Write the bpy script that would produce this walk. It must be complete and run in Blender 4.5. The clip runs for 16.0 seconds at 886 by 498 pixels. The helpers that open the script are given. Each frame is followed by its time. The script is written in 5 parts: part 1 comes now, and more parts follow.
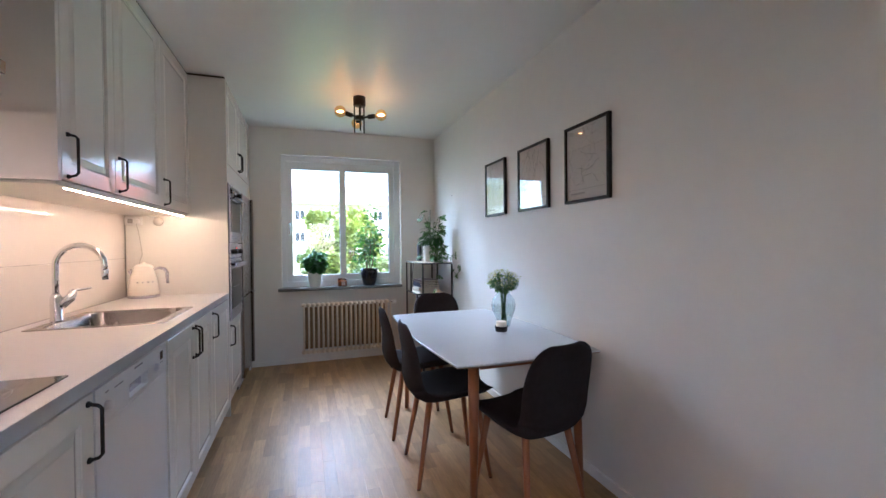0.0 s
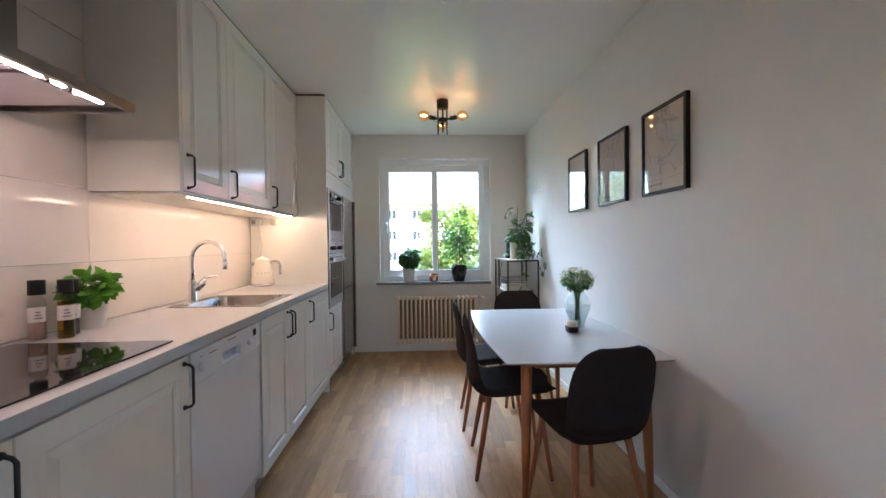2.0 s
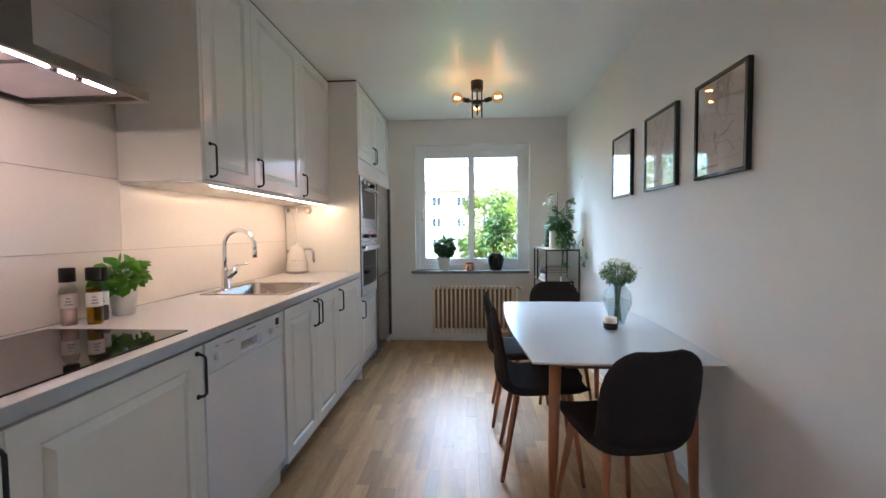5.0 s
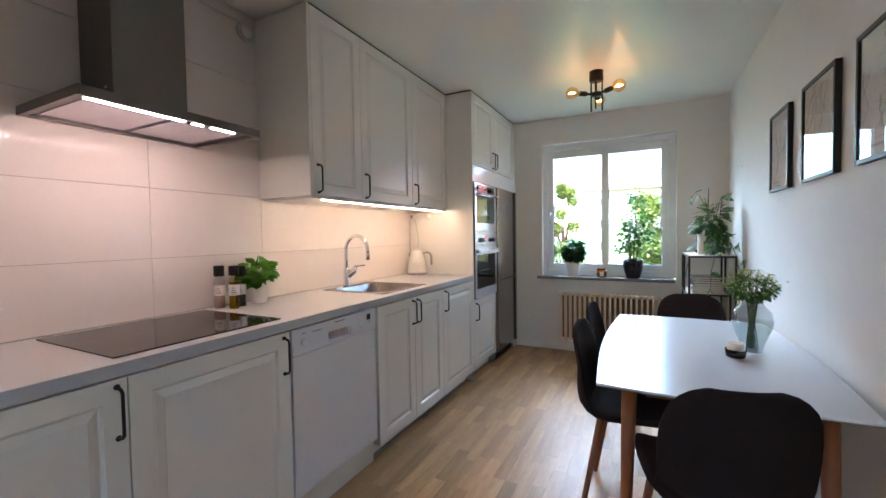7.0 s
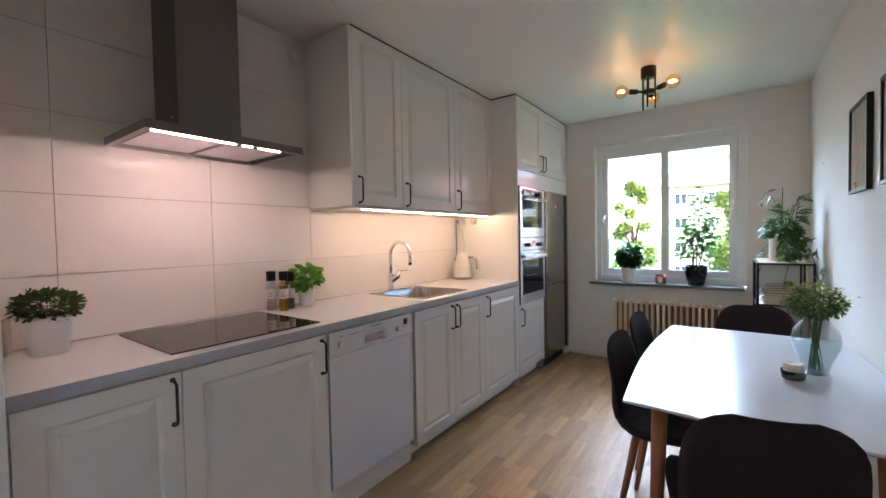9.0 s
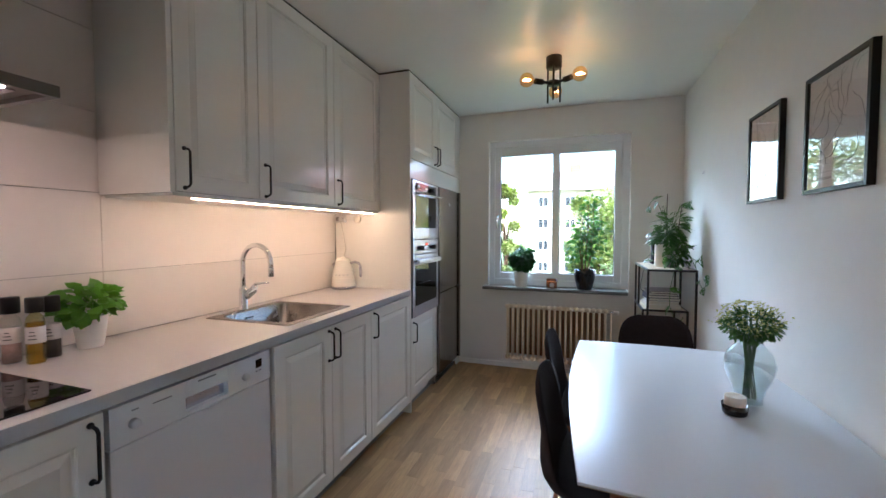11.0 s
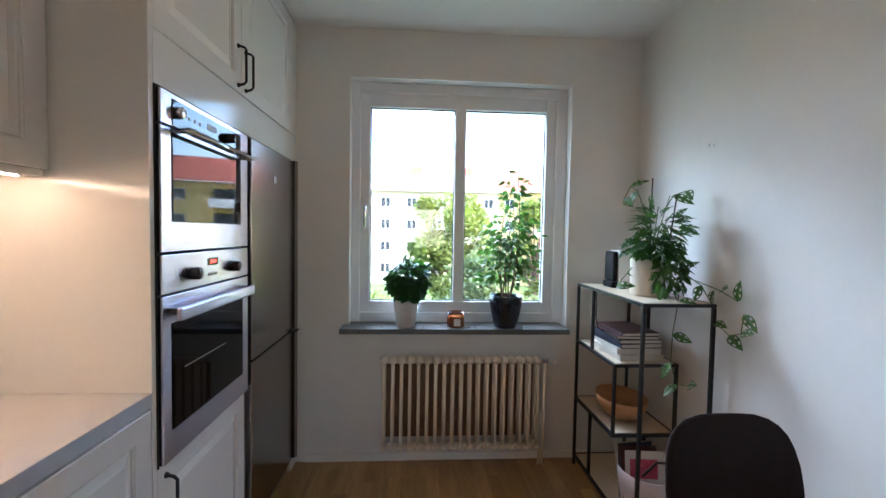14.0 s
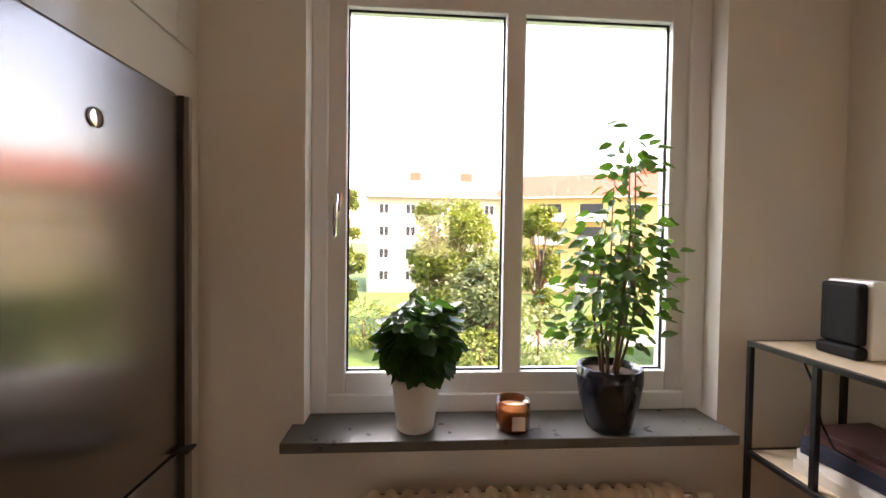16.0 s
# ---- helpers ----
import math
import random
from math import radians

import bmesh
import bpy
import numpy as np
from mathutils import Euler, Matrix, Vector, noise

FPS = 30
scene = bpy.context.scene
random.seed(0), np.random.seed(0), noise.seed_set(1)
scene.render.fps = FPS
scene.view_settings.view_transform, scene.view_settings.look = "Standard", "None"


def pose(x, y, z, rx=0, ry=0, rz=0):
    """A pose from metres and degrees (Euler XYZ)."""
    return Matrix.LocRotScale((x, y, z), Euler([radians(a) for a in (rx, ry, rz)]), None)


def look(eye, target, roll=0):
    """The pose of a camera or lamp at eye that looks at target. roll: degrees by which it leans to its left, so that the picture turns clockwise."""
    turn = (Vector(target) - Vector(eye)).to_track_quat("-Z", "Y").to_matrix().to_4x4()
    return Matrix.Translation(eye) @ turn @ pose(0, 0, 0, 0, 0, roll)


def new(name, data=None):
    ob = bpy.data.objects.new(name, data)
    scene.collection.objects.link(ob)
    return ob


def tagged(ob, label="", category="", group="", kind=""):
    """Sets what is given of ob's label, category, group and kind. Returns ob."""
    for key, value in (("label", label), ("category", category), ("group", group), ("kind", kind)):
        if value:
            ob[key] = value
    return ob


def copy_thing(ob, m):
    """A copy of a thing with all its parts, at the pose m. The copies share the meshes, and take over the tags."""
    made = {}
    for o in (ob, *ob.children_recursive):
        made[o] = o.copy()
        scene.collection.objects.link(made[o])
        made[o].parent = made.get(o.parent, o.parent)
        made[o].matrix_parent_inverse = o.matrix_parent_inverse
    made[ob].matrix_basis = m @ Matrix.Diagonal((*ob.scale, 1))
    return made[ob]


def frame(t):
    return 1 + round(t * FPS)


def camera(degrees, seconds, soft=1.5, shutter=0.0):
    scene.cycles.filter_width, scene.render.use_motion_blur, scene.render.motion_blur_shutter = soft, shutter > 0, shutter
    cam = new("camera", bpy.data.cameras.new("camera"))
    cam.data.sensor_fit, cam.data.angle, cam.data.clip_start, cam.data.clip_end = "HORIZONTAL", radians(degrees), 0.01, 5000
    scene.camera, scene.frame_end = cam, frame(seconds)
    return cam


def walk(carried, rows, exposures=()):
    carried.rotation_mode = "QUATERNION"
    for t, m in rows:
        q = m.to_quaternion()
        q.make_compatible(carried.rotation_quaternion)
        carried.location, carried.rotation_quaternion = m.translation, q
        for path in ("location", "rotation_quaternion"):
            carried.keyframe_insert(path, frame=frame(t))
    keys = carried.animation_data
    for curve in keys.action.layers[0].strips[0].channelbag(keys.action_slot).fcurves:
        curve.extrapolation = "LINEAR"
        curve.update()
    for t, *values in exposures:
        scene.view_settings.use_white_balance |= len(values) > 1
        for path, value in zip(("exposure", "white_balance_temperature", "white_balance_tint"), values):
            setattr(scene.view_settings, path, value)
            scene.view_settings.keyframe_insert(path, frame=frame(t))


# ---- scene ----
cam = camera(95.3, 16.0)
METRES, EYE, TILT, LEAN, TURN = 8.0, 1.5, 0.0, 0.0, -19.3
PATH = [
    (0, (0.555, 1.359, 1.247), (1.197, 3.253, 1.223), -0.6),
    (0.5, (0.666, 1.303, 1.251), (1.07, 3.262, 1.233), -0.8),
    (1, (0.758, 1.269, 1.243), (0.941, 3.261, 1.23), -0.8),
    (1.5, (0.809, 1.274, 1.241), (0.923, 3.27, 1.223), -0.6),
    (2, (0.829, 1.254, 1.237), (0.921, 3.252, 1.208), -0.6),
    (2.5, (0.847, 1.173, 1.23), (0.913, 3.172, 1.195), -0.5),
    (3, (0.856, 1.115, 1.222), (0.883, 3.114, 1.173), -0.4),
    (5.5, (1.007, 1.411, 1.249), (0.736, 3.39, 1.153), -0.6),
    (6, (1.149, 1.423, 1.242), (0.666, 3.361, 1.152), -0.7),
    (6.5, (1.267, 1.452, 1.237), (0.563, 3.322, 1.155), -0.8),
    (7, (1.367, 1.474, 1.255), (0.462, 3.256, 1.187), -0.9),
    (7.5, (1.481, 1.472, 1.267), (0.416, 3.164, 1.208), -1.0),
    (8, (1.541, 1.462, 1.269), (0.361, 3.076, 1.223), -1.0),
    (8.2, (1.558, 1.463, 1.27), (0.352, 3.058, 1.224), -0.9),
    (10.3, (1.282, 1.748, 1.332), (0.403, 3.543, 1.25), -0.6),
    (10.5, (1.233, 1.795, 1.32), (0.43, 3.625, 1.246), -0.3),
    (11, (1.195, 1.998, 1.334), (0.549, 3.889, 1.247), -0.0),
    (11.5, (1.084, 2.241, 1.325), (0.661, 4.194, 1.235), 0.4),
    (12, (0.978, 2.518, 1.332), (0.77, 4.506, 1.246), 0.7),
    (12.5, (0.886, 2.819, 1.35), (0.825, 4.816, 1.256), 1.1),
    (13, (0.776, 3.115, 1.339), (0.805, 5.112, 1.251), 1.1),
    (13.5, (0.728, 3.362, 1.349), (0.819, 5.358, 1.256), 1.1),
    (14, (0.706, 3.634, 1.343), (0.831, 5.629, 1.262), 1.0),
    (14.5, (0.689, 3.931, 1.352), (0.828, 5.924, 1.272), 1.0),
    (15, (0.684, 4.232, 1.352), (0.827, 6.225, 1.271), 1.0),
    (15.5, (0.675, 4.514, 1.35), (0.806, 6.509, 1.29), 0.8),
    (16, (0.639, 4.8, 1.355), (0.77, 6.795, 1.308), 0.8),
]
walk(cam, [(t, look(eye, target, roll)) for t, eye, target, roll in PATH],
     [(0, 3.8, 5250, 13), (3, 3.9, 5450, 8), (6, 3.88, 5300, 7), (8, 3.85, 5500, 12), (10.5, 3.68, 5400, 10), (12.5, 3.52, 5300, 9), (14.5, 3.52, 5700, 16), (15, 3.6, 7700, 32), (16, 3.12, 7900, 28)])

# ---- world, sun, lamps ----
world = bpy.data.worlds.new("sky")
scene.world = world
world.use_nodes = True
wn = world.node_tree
bg = wn.nodes["Background"]
sky = wn.nodes.new("ShaderNodeTexSky")
sky.sky_type, sky.sun_disc = "NISHITA", False
sky.sun_elevation, sky.sun_rotation = radians(37.7), radians(121)
sky.air_density, sky.dust_density = 1.2, 1.0
wn.links.new(sky.outputs[0], bg.inputs[0])
bg.inputs[1].default_value = 0.15
sun = new("sun", bpy.data.lights.new("sun", "SUN"))
sun.data.energy, sun.data.angle, sun.data.color = 2.0, radians(8), (1, 0.92, 0.8)
sun.matrix_world = look((50, -30, 45), (0, 0, 0))
# added area lamp outside, out of view, boosting the sky's light through the window
skylight = new("skylight", bpy.data.lights.new("skylight", "AREA"))
skylight.data.shape, skylight.data.size, skylight.data.size_y = "RECTANGLE", 7.5, 3.8
skylight.data.energy, skylight.data.color = 225, (0.8, 0.91, 1.0)
skylight.matrix_world = look((-1.6, 11.3, 5.8), (1.4, 5.0, 1.1))

# ---- materials ----
MATS = {}


def mat(name, color, rough=0.5, metal=0.0, var=0.06, scale=6.0, bump=0.0, bscale=80.0, spec=0.5, trans=0.0, emit=None, estr=0.0, coat=0.0, stretch=(1, 1, 1), per=None, per_amt=0.15, rvar=0.0, sss=0.0):
    if name in MATS:
        return MATS[name]
    m = bpy.data.materials.new(name)
    MATS[name] = m
    m.use_nodes = True
    nt = m.node_tree
    b = nt.nodes["Principled BSDF"]
    b.inputs["Roughness"].default_value = rough
    b.inputs["Metallic"].default_value = metal
    b.inputs["Specular IOR Level"].default_value = spec
    b.inputs["Transmission Weight"].default_value = trans
    b.inputs["Coat Weight"].default_value = coat
    if emit:
        b.inputs["Emission Color"].default_value = (*emit, 1)
        b.inputs["Emission Strength"].default_value = estr
    tc = nt.nodes.new("ShaderNodeTexCoord")
    mp = nt.nodes.new("ShaderNodeMapping")
    mp.inputs["Scale"].default_value = stretch
    nt.links.new(tc.outputs["Object"], mp.inputs[0])
    n1 = nt.nodes.new("ShaderNodeTexNoise")
    n1.inputs["Scale"].default_value, n1.inputs["Detail"].default_value = scale, 5
    n2 = nt.nodes.new("ShaderNodeTexNoise")
    n2.inputs["Scale"].default_value, n2.inputs["Detail"].default_value = scale * 9, 3
    for n in (n1, n2):
        nt.links.new(mp.outputs[0], n.inputs["Vector"])
    add = nt.nodes.new("ShaderNodeMath")
    add.operation = "ADD"
    nt.links.new(n1.outputs[0], add.inputs[0])
    nt.links.new(n2.outputs[0], add.inputs[1])
    mr = nt.nodes.new("ShaderNodeMapRange")
    mr.inputs[1].default_value, mr.inputs[2].default_value = 0.6, 1.4
    mr.inputs[3].default_value, mr.inputs[4].default_value = 1 - var, 1 + var
    nt.links.new(add.outputs[0], mr.inputs[0])
    last = mr.outputs[0]
    if per:
        src = nt.nodes.new("ShaderNodeObjectInfo" if per == "object" else "ShaderNodeNewGeometry")
        pr = nt.nodes.new("ShaderNodeMapRange")
        pr.inputs[3].default_value, pr.inputs[4].default_value = 1 - per_amt, 1 + per_amt
        nt.links.new(src.outputs["Random" if per == "object" else "Random Per Island"], pr.inputs[0])
        mu = nt.nodes.new("ShaderNodeMath")
        mu.operation = "MULTIPLY"
        nt.links.new(last, mu.inputs[0])
        nt.links.new(pr.outputs[0], mu.inputs[1])
        last = mu.outputs[0]
    mul = nt.nodes.new("ShaderNodeVectorMath")
    mul.operation = "SCALE"
    mul.inputs[0].default_value = color
    nt.links.new(last, mul.inputs["Scale"])
    nt.links.new(mul.outputs[0], b.inputs["Base Color"])
    if rvar:
        rr = nt.nodes.new("ShaderNodeMapRange")
        rr.inputs[3].default_value, rr.inputs[4].default_value = max(0.02, rough - rvar), rough + rvar
        nt.links.new(n1.outputs[0], rr.inputs[0])
        nt.links.new(rr.outputs[0], b.inputs["Roughness"])
    if bump:
        n3 = nt.nodes.new("ShaderNodeTexNoise")
        n3.inputs["Scale"].default_value, n3.inputs["Detail"].default_value = bscale, 4
        nt.links.new(mp.outputs[0], n3.inputs["Vector"])
        bp = nt.nodes.new("ShaderNodeBump")
        bp.inputs["Strength"].default_value, bp.inputs["Distance"].default_value = bump, 0.002
        nt.links.new(n3.outputs[0], bp.inputs["Height"])
        nt.links.new(bp.outputs[0], b.inputs["Normal"])
    return m


def glass(name, color=(1, 1, 1), rough=0.0, ior=1.45):
    m = bpy.data.materials.new(name)
    m.use_nodes = True
    b = m.node_tree.nodes["Principled BSDF"]
    b.inputs["Base Color"].default_value = (*color, 1)
    b.inputs["Transmission Weight"].default_value = 1
    b.inputs["Roughness"].default_value, b.inputs["IOR"].default_value = rough, ior
    return m


def thin_glass(name, color=(1, 1, 1), gloss=0.02):
    """Glass of a thin-walled vessel: tinted and clear, with gloss towards its edges."""
    m = bpy.data.materials.new(name)
    m.use_nodes = True
    nt = m.node_tree
    nt.nodes.remove(nt.nodes["Principled BSDF"])
    clear = nt.nodes.new("ShaderNodeBsdfTransparent")
    clear.inputs[0].default_value = (*color, 1)
    shine = nt.nodes.new("ShaderNodeBsdfGlossy")
    shine.inputs["Roughness"].default_value = gloss
    face = nt.nodes.new("ShaderNodeLayerWeight")
    face.inputs[0].default_value = 0.5
    power = nt.nodes.new("ShaderNodeMath")
    power.operation = "POWER"
    power.inputs[1].default_value = 3.5
    fres = nt.nodes.new("ShaderNodeMapRange")
    fres.inputs[3].default_value, fres.inputs[4].default_value = 0.04, 0.75
    nt.links.new(face.outputs["Facing"], power.inputs[0])
    nt.links.new(power.outputs[0], fres.inputs[0])
    mx = nt.nodes.new("ShaderNodeMixShader")
    nt.links.new(fres.outputs[0], mx.inputs[0])
    nt.links.new(clear.outputs[0], mx.inputs[1])
    nt.links.new(shine.outputs[0], mx.inputs[2])
    nt.links.new(mx.outputs[0], nt.nodes["Material Output"].inputs[0])
    return m


def oak(name, per):
    """Oiled oak staves: grain along y, tone by stave."""
    m = bpy.data.materials.new(name)
    m.use_nodes = True
    nt = m.node_tree
    b = nt.nodes["Principled BSDF"]
    tc = nt.nodes.new("ShaderNodeTexCoord")
    src = nt.nodes.new("ShaderNodeObjectInfo" if per == "object" else "ShaderNodeNewGeometry")
    rnd = src.outputs["Random" if per == "object" else "Random Per Island"]
    off = nt.nodes.new("ShaderNodeVectorMath")
    off.operation = "SCALE"
    off.inputs[0].default_value = (31, 17, 9)
    nt.links.new(rnd, off.inputs["Scale"])
    ad = nt.nodes.new("ShaderNodeVectorMath")
    nt.links.new(tc.outputs["Object"], ad.inputs[0])
    nt.links.new(off.outputs[0], ad.inputs[1])
    mp = nt.nodes.new("ShaderNodeMapping")
    mp.inputs["Scale"].default_value = (1, 0.09, 1)
    nt.links.new(ad.outputs[0], mp.inputs[0])
    n1 = nt.nodes.new("ShaderNodeTexNoise")
    n1.inputs["Scale"].default_value, n1.inputs["Detail"].default_value, n1.inputs["Distortion"].default_value = 14, 4, 1.0
    nt.links.new(mp.outputs[0], n1.inputs["Vector"])
    n2 = nt.nodes.new("ShaderNodeTexNoise")
    n2.inputs["Scale"].default_value, n2.inputs["Detail"].default_value = 140, 4
    nt.links.new(mp.outputs[0], n2.inputs["Vector"])
    r1 = nt.nodes.new("ShaderNodeValToRGB")
    r1.color_ramp.elements[0].position, r1.color_ramp.elements[0].color = 0.22, (0.34, 0.2, 0.088, 1)
    r1.color_ramp.elements[1].position, r1.color_ramp.elements[1].color = 0.8, (0.53, 0.335, 0.16, 1)
    nt.links.new(n1.outputs[0], r1.inputs[0])
    mr = nt.nodes.new("ShaderNodeMapRange")
    mr.inputs[3].default_value, mr.inputs[4].default_value = 0.76, 1.16
    nt.links.new(rnd, mr.inputs[0])
    m2 = nt.nodes.new("ShaderNodeMapRange")
    m2.inputs[1].default_value, m2.inputs[2].default_value, m2.inputs[3].default_value, m2.inputs[4].default_value = 0.3, 0.62, 0.86, 1.06
    nt.links.new(n2.outputs[0], m2.inputs[0])
    mu = nt.nodes.new("ShaderNodeMath")
    mu.operation = "MULTIPLY"
    nt.links.new(mr.outputs[0], mu.inputs[0])
    nt.links.new(m2.outputs[0], mu.inputs[1])
    sc = nt.nodes.new("ShaderNodeVectorMath")
    sc.operation = "SCALE"
    nt.links.new(r1.outputs[0], sc.inputs[0])
    nt.links.new(mu.outputs[0], sc.inputs["Scale"])
    nt.links.new(sc.outputs[0], b.inputs["Base Color"])
    rr = nt.nodes.new("ShaderNodeMapRange")
    rr.inputs[3].default_value, rr.inputs[4].default_value = 0.34, 0.5
    nt.links.new(n1.outputs[0], rr.inputs[0])
    nt.links.new(rr.outputs[0], b.inputs["Roughness"])
    b.inputs["Specular IOR Level"].default_value = 0.26
    bp = nt.nodes.new("ShaderNodeBump")
    bp.inputs["Strength"].default_value, bp.inputs["Distance"].default_value = 0.12, 0.001
    nt.links.new(n2.outputs[0], bp.inputs["Height"])
    nt.links.new(bp.outputs[0], b.inputs["Normal"])
    return m


def leafy(name, color, *a, **k):
    """Thin leaves that let some light through."""
    m = mat(name, color, *a, **k)
    nt = m.node_tree
    b = nt.nodes["Principled BSDF"]
    tr = nt.nodes.new("ShaderNodeBsdfTranslucent")
    tr.inputs[0].default_value = (min(1, color[0] * 2.2), min(1, color[1] * 2.4), color[2] * 0.9, 1)
    mx = nt.nodes.new("ShaderNodeMixShader")
    mx.inputs[0].default_value = 0.26
    nt.links.new(b.outputs[0], mx.inputs[1])
    nt.links.new(tr.outputs[0], mx.inputs[2])
    nt.links.new(mx.outputs[0], nt.nodes["Material Output"].inputs[0])
    return m


M_WALL = mat("wall_paint", (0.76, 0.74, 0.695), 0.75, var=0.02, scale=1.5, bump=0.25, bscale=140)
M_CEIL = mat("ceiling_paint", (0.8, 0.79, 0.76), 0.35, var=0.015, scale=1.2, bump=0.12, bscale=60)
M_CAB = mat("cabinet_lacquer", (0.77, 0.745, 0.69), 0.15, var=0.015, scale=3)
M_CABIN = mat("cabinet_carcass", (0.7, 0.68, 0.64), 0.45, var=0.02)
M_TOP = mat("worktop_laminate", (0.58, 0.56, 0.54), 0.33, var=0.03, scale=14, rvar=0.06)
M_EDGE = mat("worktop_edge", (0.44, 0.46, 0.49), 0.35, var=0.03)
M_TILE = mat("glazed_tile", (0.77, 0.715, 0.66), 0.055, spec=0.17, var=0.012, scale=2, per="object", per_amt=0.012, bump=0.03, bscale=8)
M_GROUT = mat("grout", (0.42, 0.39, 0.36), 0.9)
M_BLACK = mat("black_metal", (0.01, 0.01, 0.01), 0.42, var=0.1, spec=0.32)
M_STEEL = mat("brushed_steel", (0.66, 0.64, 0.72), 0.28, metal=1, var=0.05, scale=30, stretch=(1, 1, 14), bump=0.03, bscale=60)
M_HSTEEL = mat("hood_steel", (0.2, 0.185, 0.175), 0.3, metal=1, var=0.05, scale=30, stretch=(1, 1, 14))
M_FRIDGE = mat("fridge_steel", (0.33, 0.295, 0.275), 0.13, metal=1, var=0.04, scale=20, stretch=(1, 20, 1))
FB = M_FRIDGE.node_tree.nodes["Principled BSDF"]
FB.inputs["Roughness"].default_value, FB.inputs["Anisotropic"].default_value = 0.2, 0.85
FT = M_FRIDGE.node_tree.nodes.new("ShaderNodeTangent")
FT.direction_type, FT.axis = "RADIAL", "Z"
M_FRIDGE.node_tree.links.new(FT.outputs[0], FB.inputs["Tangent"])
SB = M_STEEL.node_tree.nodes["Principled BSDF"]
SB.inputs["Roughness"].default_value, SB.inputs["Anisotropic"].default_value, SB.inputs["Anisotropic Rotation"].default_value = 0.27, 0.85, 0.25
ST = M_STEEL.node_tree.nodes.new("ShaderNodeTangent")
ST.direction_type, ST.axis = "RADIAL", "Z"
M_STEEL.node_tree.links.new(ST.outputs[0], SB.inputs["Tangent"])
M_CHROME = mat("chrome", (0.75, 0.75, 0.76), 0.07, metal=1, var=0.01)
M_SINK = mat("sink_steel", (0.3, 0.28, 0.265), 0.26, metal=1, var=0.05, scale=20, rvar=0.06)
M_HOB = mat("hob_glass", (0.012, 0.011, 0.011), 0.04, spec=0.6, var=0.05)
M_DGLASS = mat("dark_oven_glass", (0.005, 0.005, 0.006), 0.03, spec=0.6, var=0.05)
M_WPVC = mat("window_white", (0.78, 0.79, 0.8), 0.3, var=0.01)
M_STONE = mat("sill_stone", (0.1, 0.1, 0.095), 0.3, var=0.25, scale=25, rvar=0.08)
M_RAD = mat("radiator_paint", (0.8, 0.7, 0.55), 0.35, var=0.02)
M_OAKF = oak("oak_stave", "object")
M_OAKS = oak("oak_stave_joined", "island")
M_FABRIC = mat("charcoal_fabric", (0.027, 0.02, 0.02), 0.95, var=0.18, scale=40, bump=0.5, bscale=700, spec=0.15)
M_LEG = mat("stained_leg_wood", (0.3, 0.1, 0.034), 0.4, var=0.18, scale=10, stretch=(6, 6, 0.5), bump=0.06)
M_TABLE = mat("table_white", (0.68, 0.69, 0.72), 0.22, var=0.01)
M_TEDGE = mat("table_edge", (0.3, 0.2, 0.12), 0.45, var=0.1)
M_BOARD = mat("shelf_board", (0.62, 0.52, 0.38), 0.5, var=0.1, scale=9, stretch=(6, 0.6, 1))
M_WHITE = mat("white_ceramic", (0.75, 0.73, 0.7), 0.3, var=0.02)
M_BPOT = mat("dark_pot", (0.01, 0.012, 0.018), 0.16, var=0.1)
M_SOIL = mat("soil", (0.05, 0.03, 0.018), 0.95, var=0.5, scale=60, bump=1, bscale=120)
M_LEAF = leafy("leaf_green", (0.05, 0.115, 0.028), 0.4, var=0.25, scale=12, per="island", per_amt=0.35, trans=0.0)
M_LEAFD = leafy("leaf_dark", (0.025, 0.075, 0.02), 0.3, var=0.2, scale=14, per="island", per_amt=0.35)
M_LEAFB = leafy("leaf_basil", (0.1, 0.24, 0.03), 0.4, var=0.2, scale=14, per="island", per_amt=0.3)
M_LEAFG = leafy("leaf_thyme", (0.055, 0.08, 0.035), 0.85, spec=0.2, var=0.2, scale=14, per="island", per_amt=0.4)
M_FLOW = leafy("flower_cream", (0.38, 0.37, 0.16), 0.7, var=0.2, scale=30, per="island", per_amt=0.4)
M_STEM = mat("stem_brown", (0.14, 0.07, 0.04), 0.7, var=0.2)
M_GLASS = glass("clear_glass")
M_SMOKE = thin_glass("grey_glass", (0.91, 0.935, 0.945))
M_AMBER = thin_glass("amber_glass", (0.68, 0.42, 0.26))
M_BOTTLE = thin_glass("bottle_glass", (0.96, 0.97, 0.96))
BULBG = thin_glass("bulb_glass", (1.0, 0.78, 0.5))
M_LED = mat("led_strip", (1, 0.8, 0.6), emit=(1.0, 0.63, 0.37), estr=18)
M_LEDH = mat("hood_led", (1, 0.8, 0.75), emit=(1.0, 0.64, 0.5), estr=20)
M_FIL = mat("lit_filament", (1, 0.7, 0.4), emit=(1.0, 0.43, 0.14), estr=13)


# ---- mesh helpers ----
def finish(name, bm, material, smooth=False):
    me = bpy.data.meshes.new(name)
    bmesh.ops.recalc_face_normals(bm, faces=bm.faces[:])
    bm.to_mesh(me)
    bm.free()
    for m in (material if isinstance(material, (list, tuple)) else (material,)):
        me.materials.append(m)
    if smooth:
        for p in me.polygons:
            p.use_smooth = True
    return me


def part(name, bm, material, parent, label="", smooth=False, kind=""):
    ob = new(name, finish(name, bm, material, smooth))
    ob.parent = parent
    return tagged(ob, label, kind=kind)


def empty(name, label, category, at=(0, 0, 0), rz=0, group="", parent=None):
    ob = new(name)
    ob.empty_display_size = 0.05
    ob.matrix_basis = pose(*at, 0, 0, rz)
    ob.parent = parent
    return tagged(ob, label, category, group)


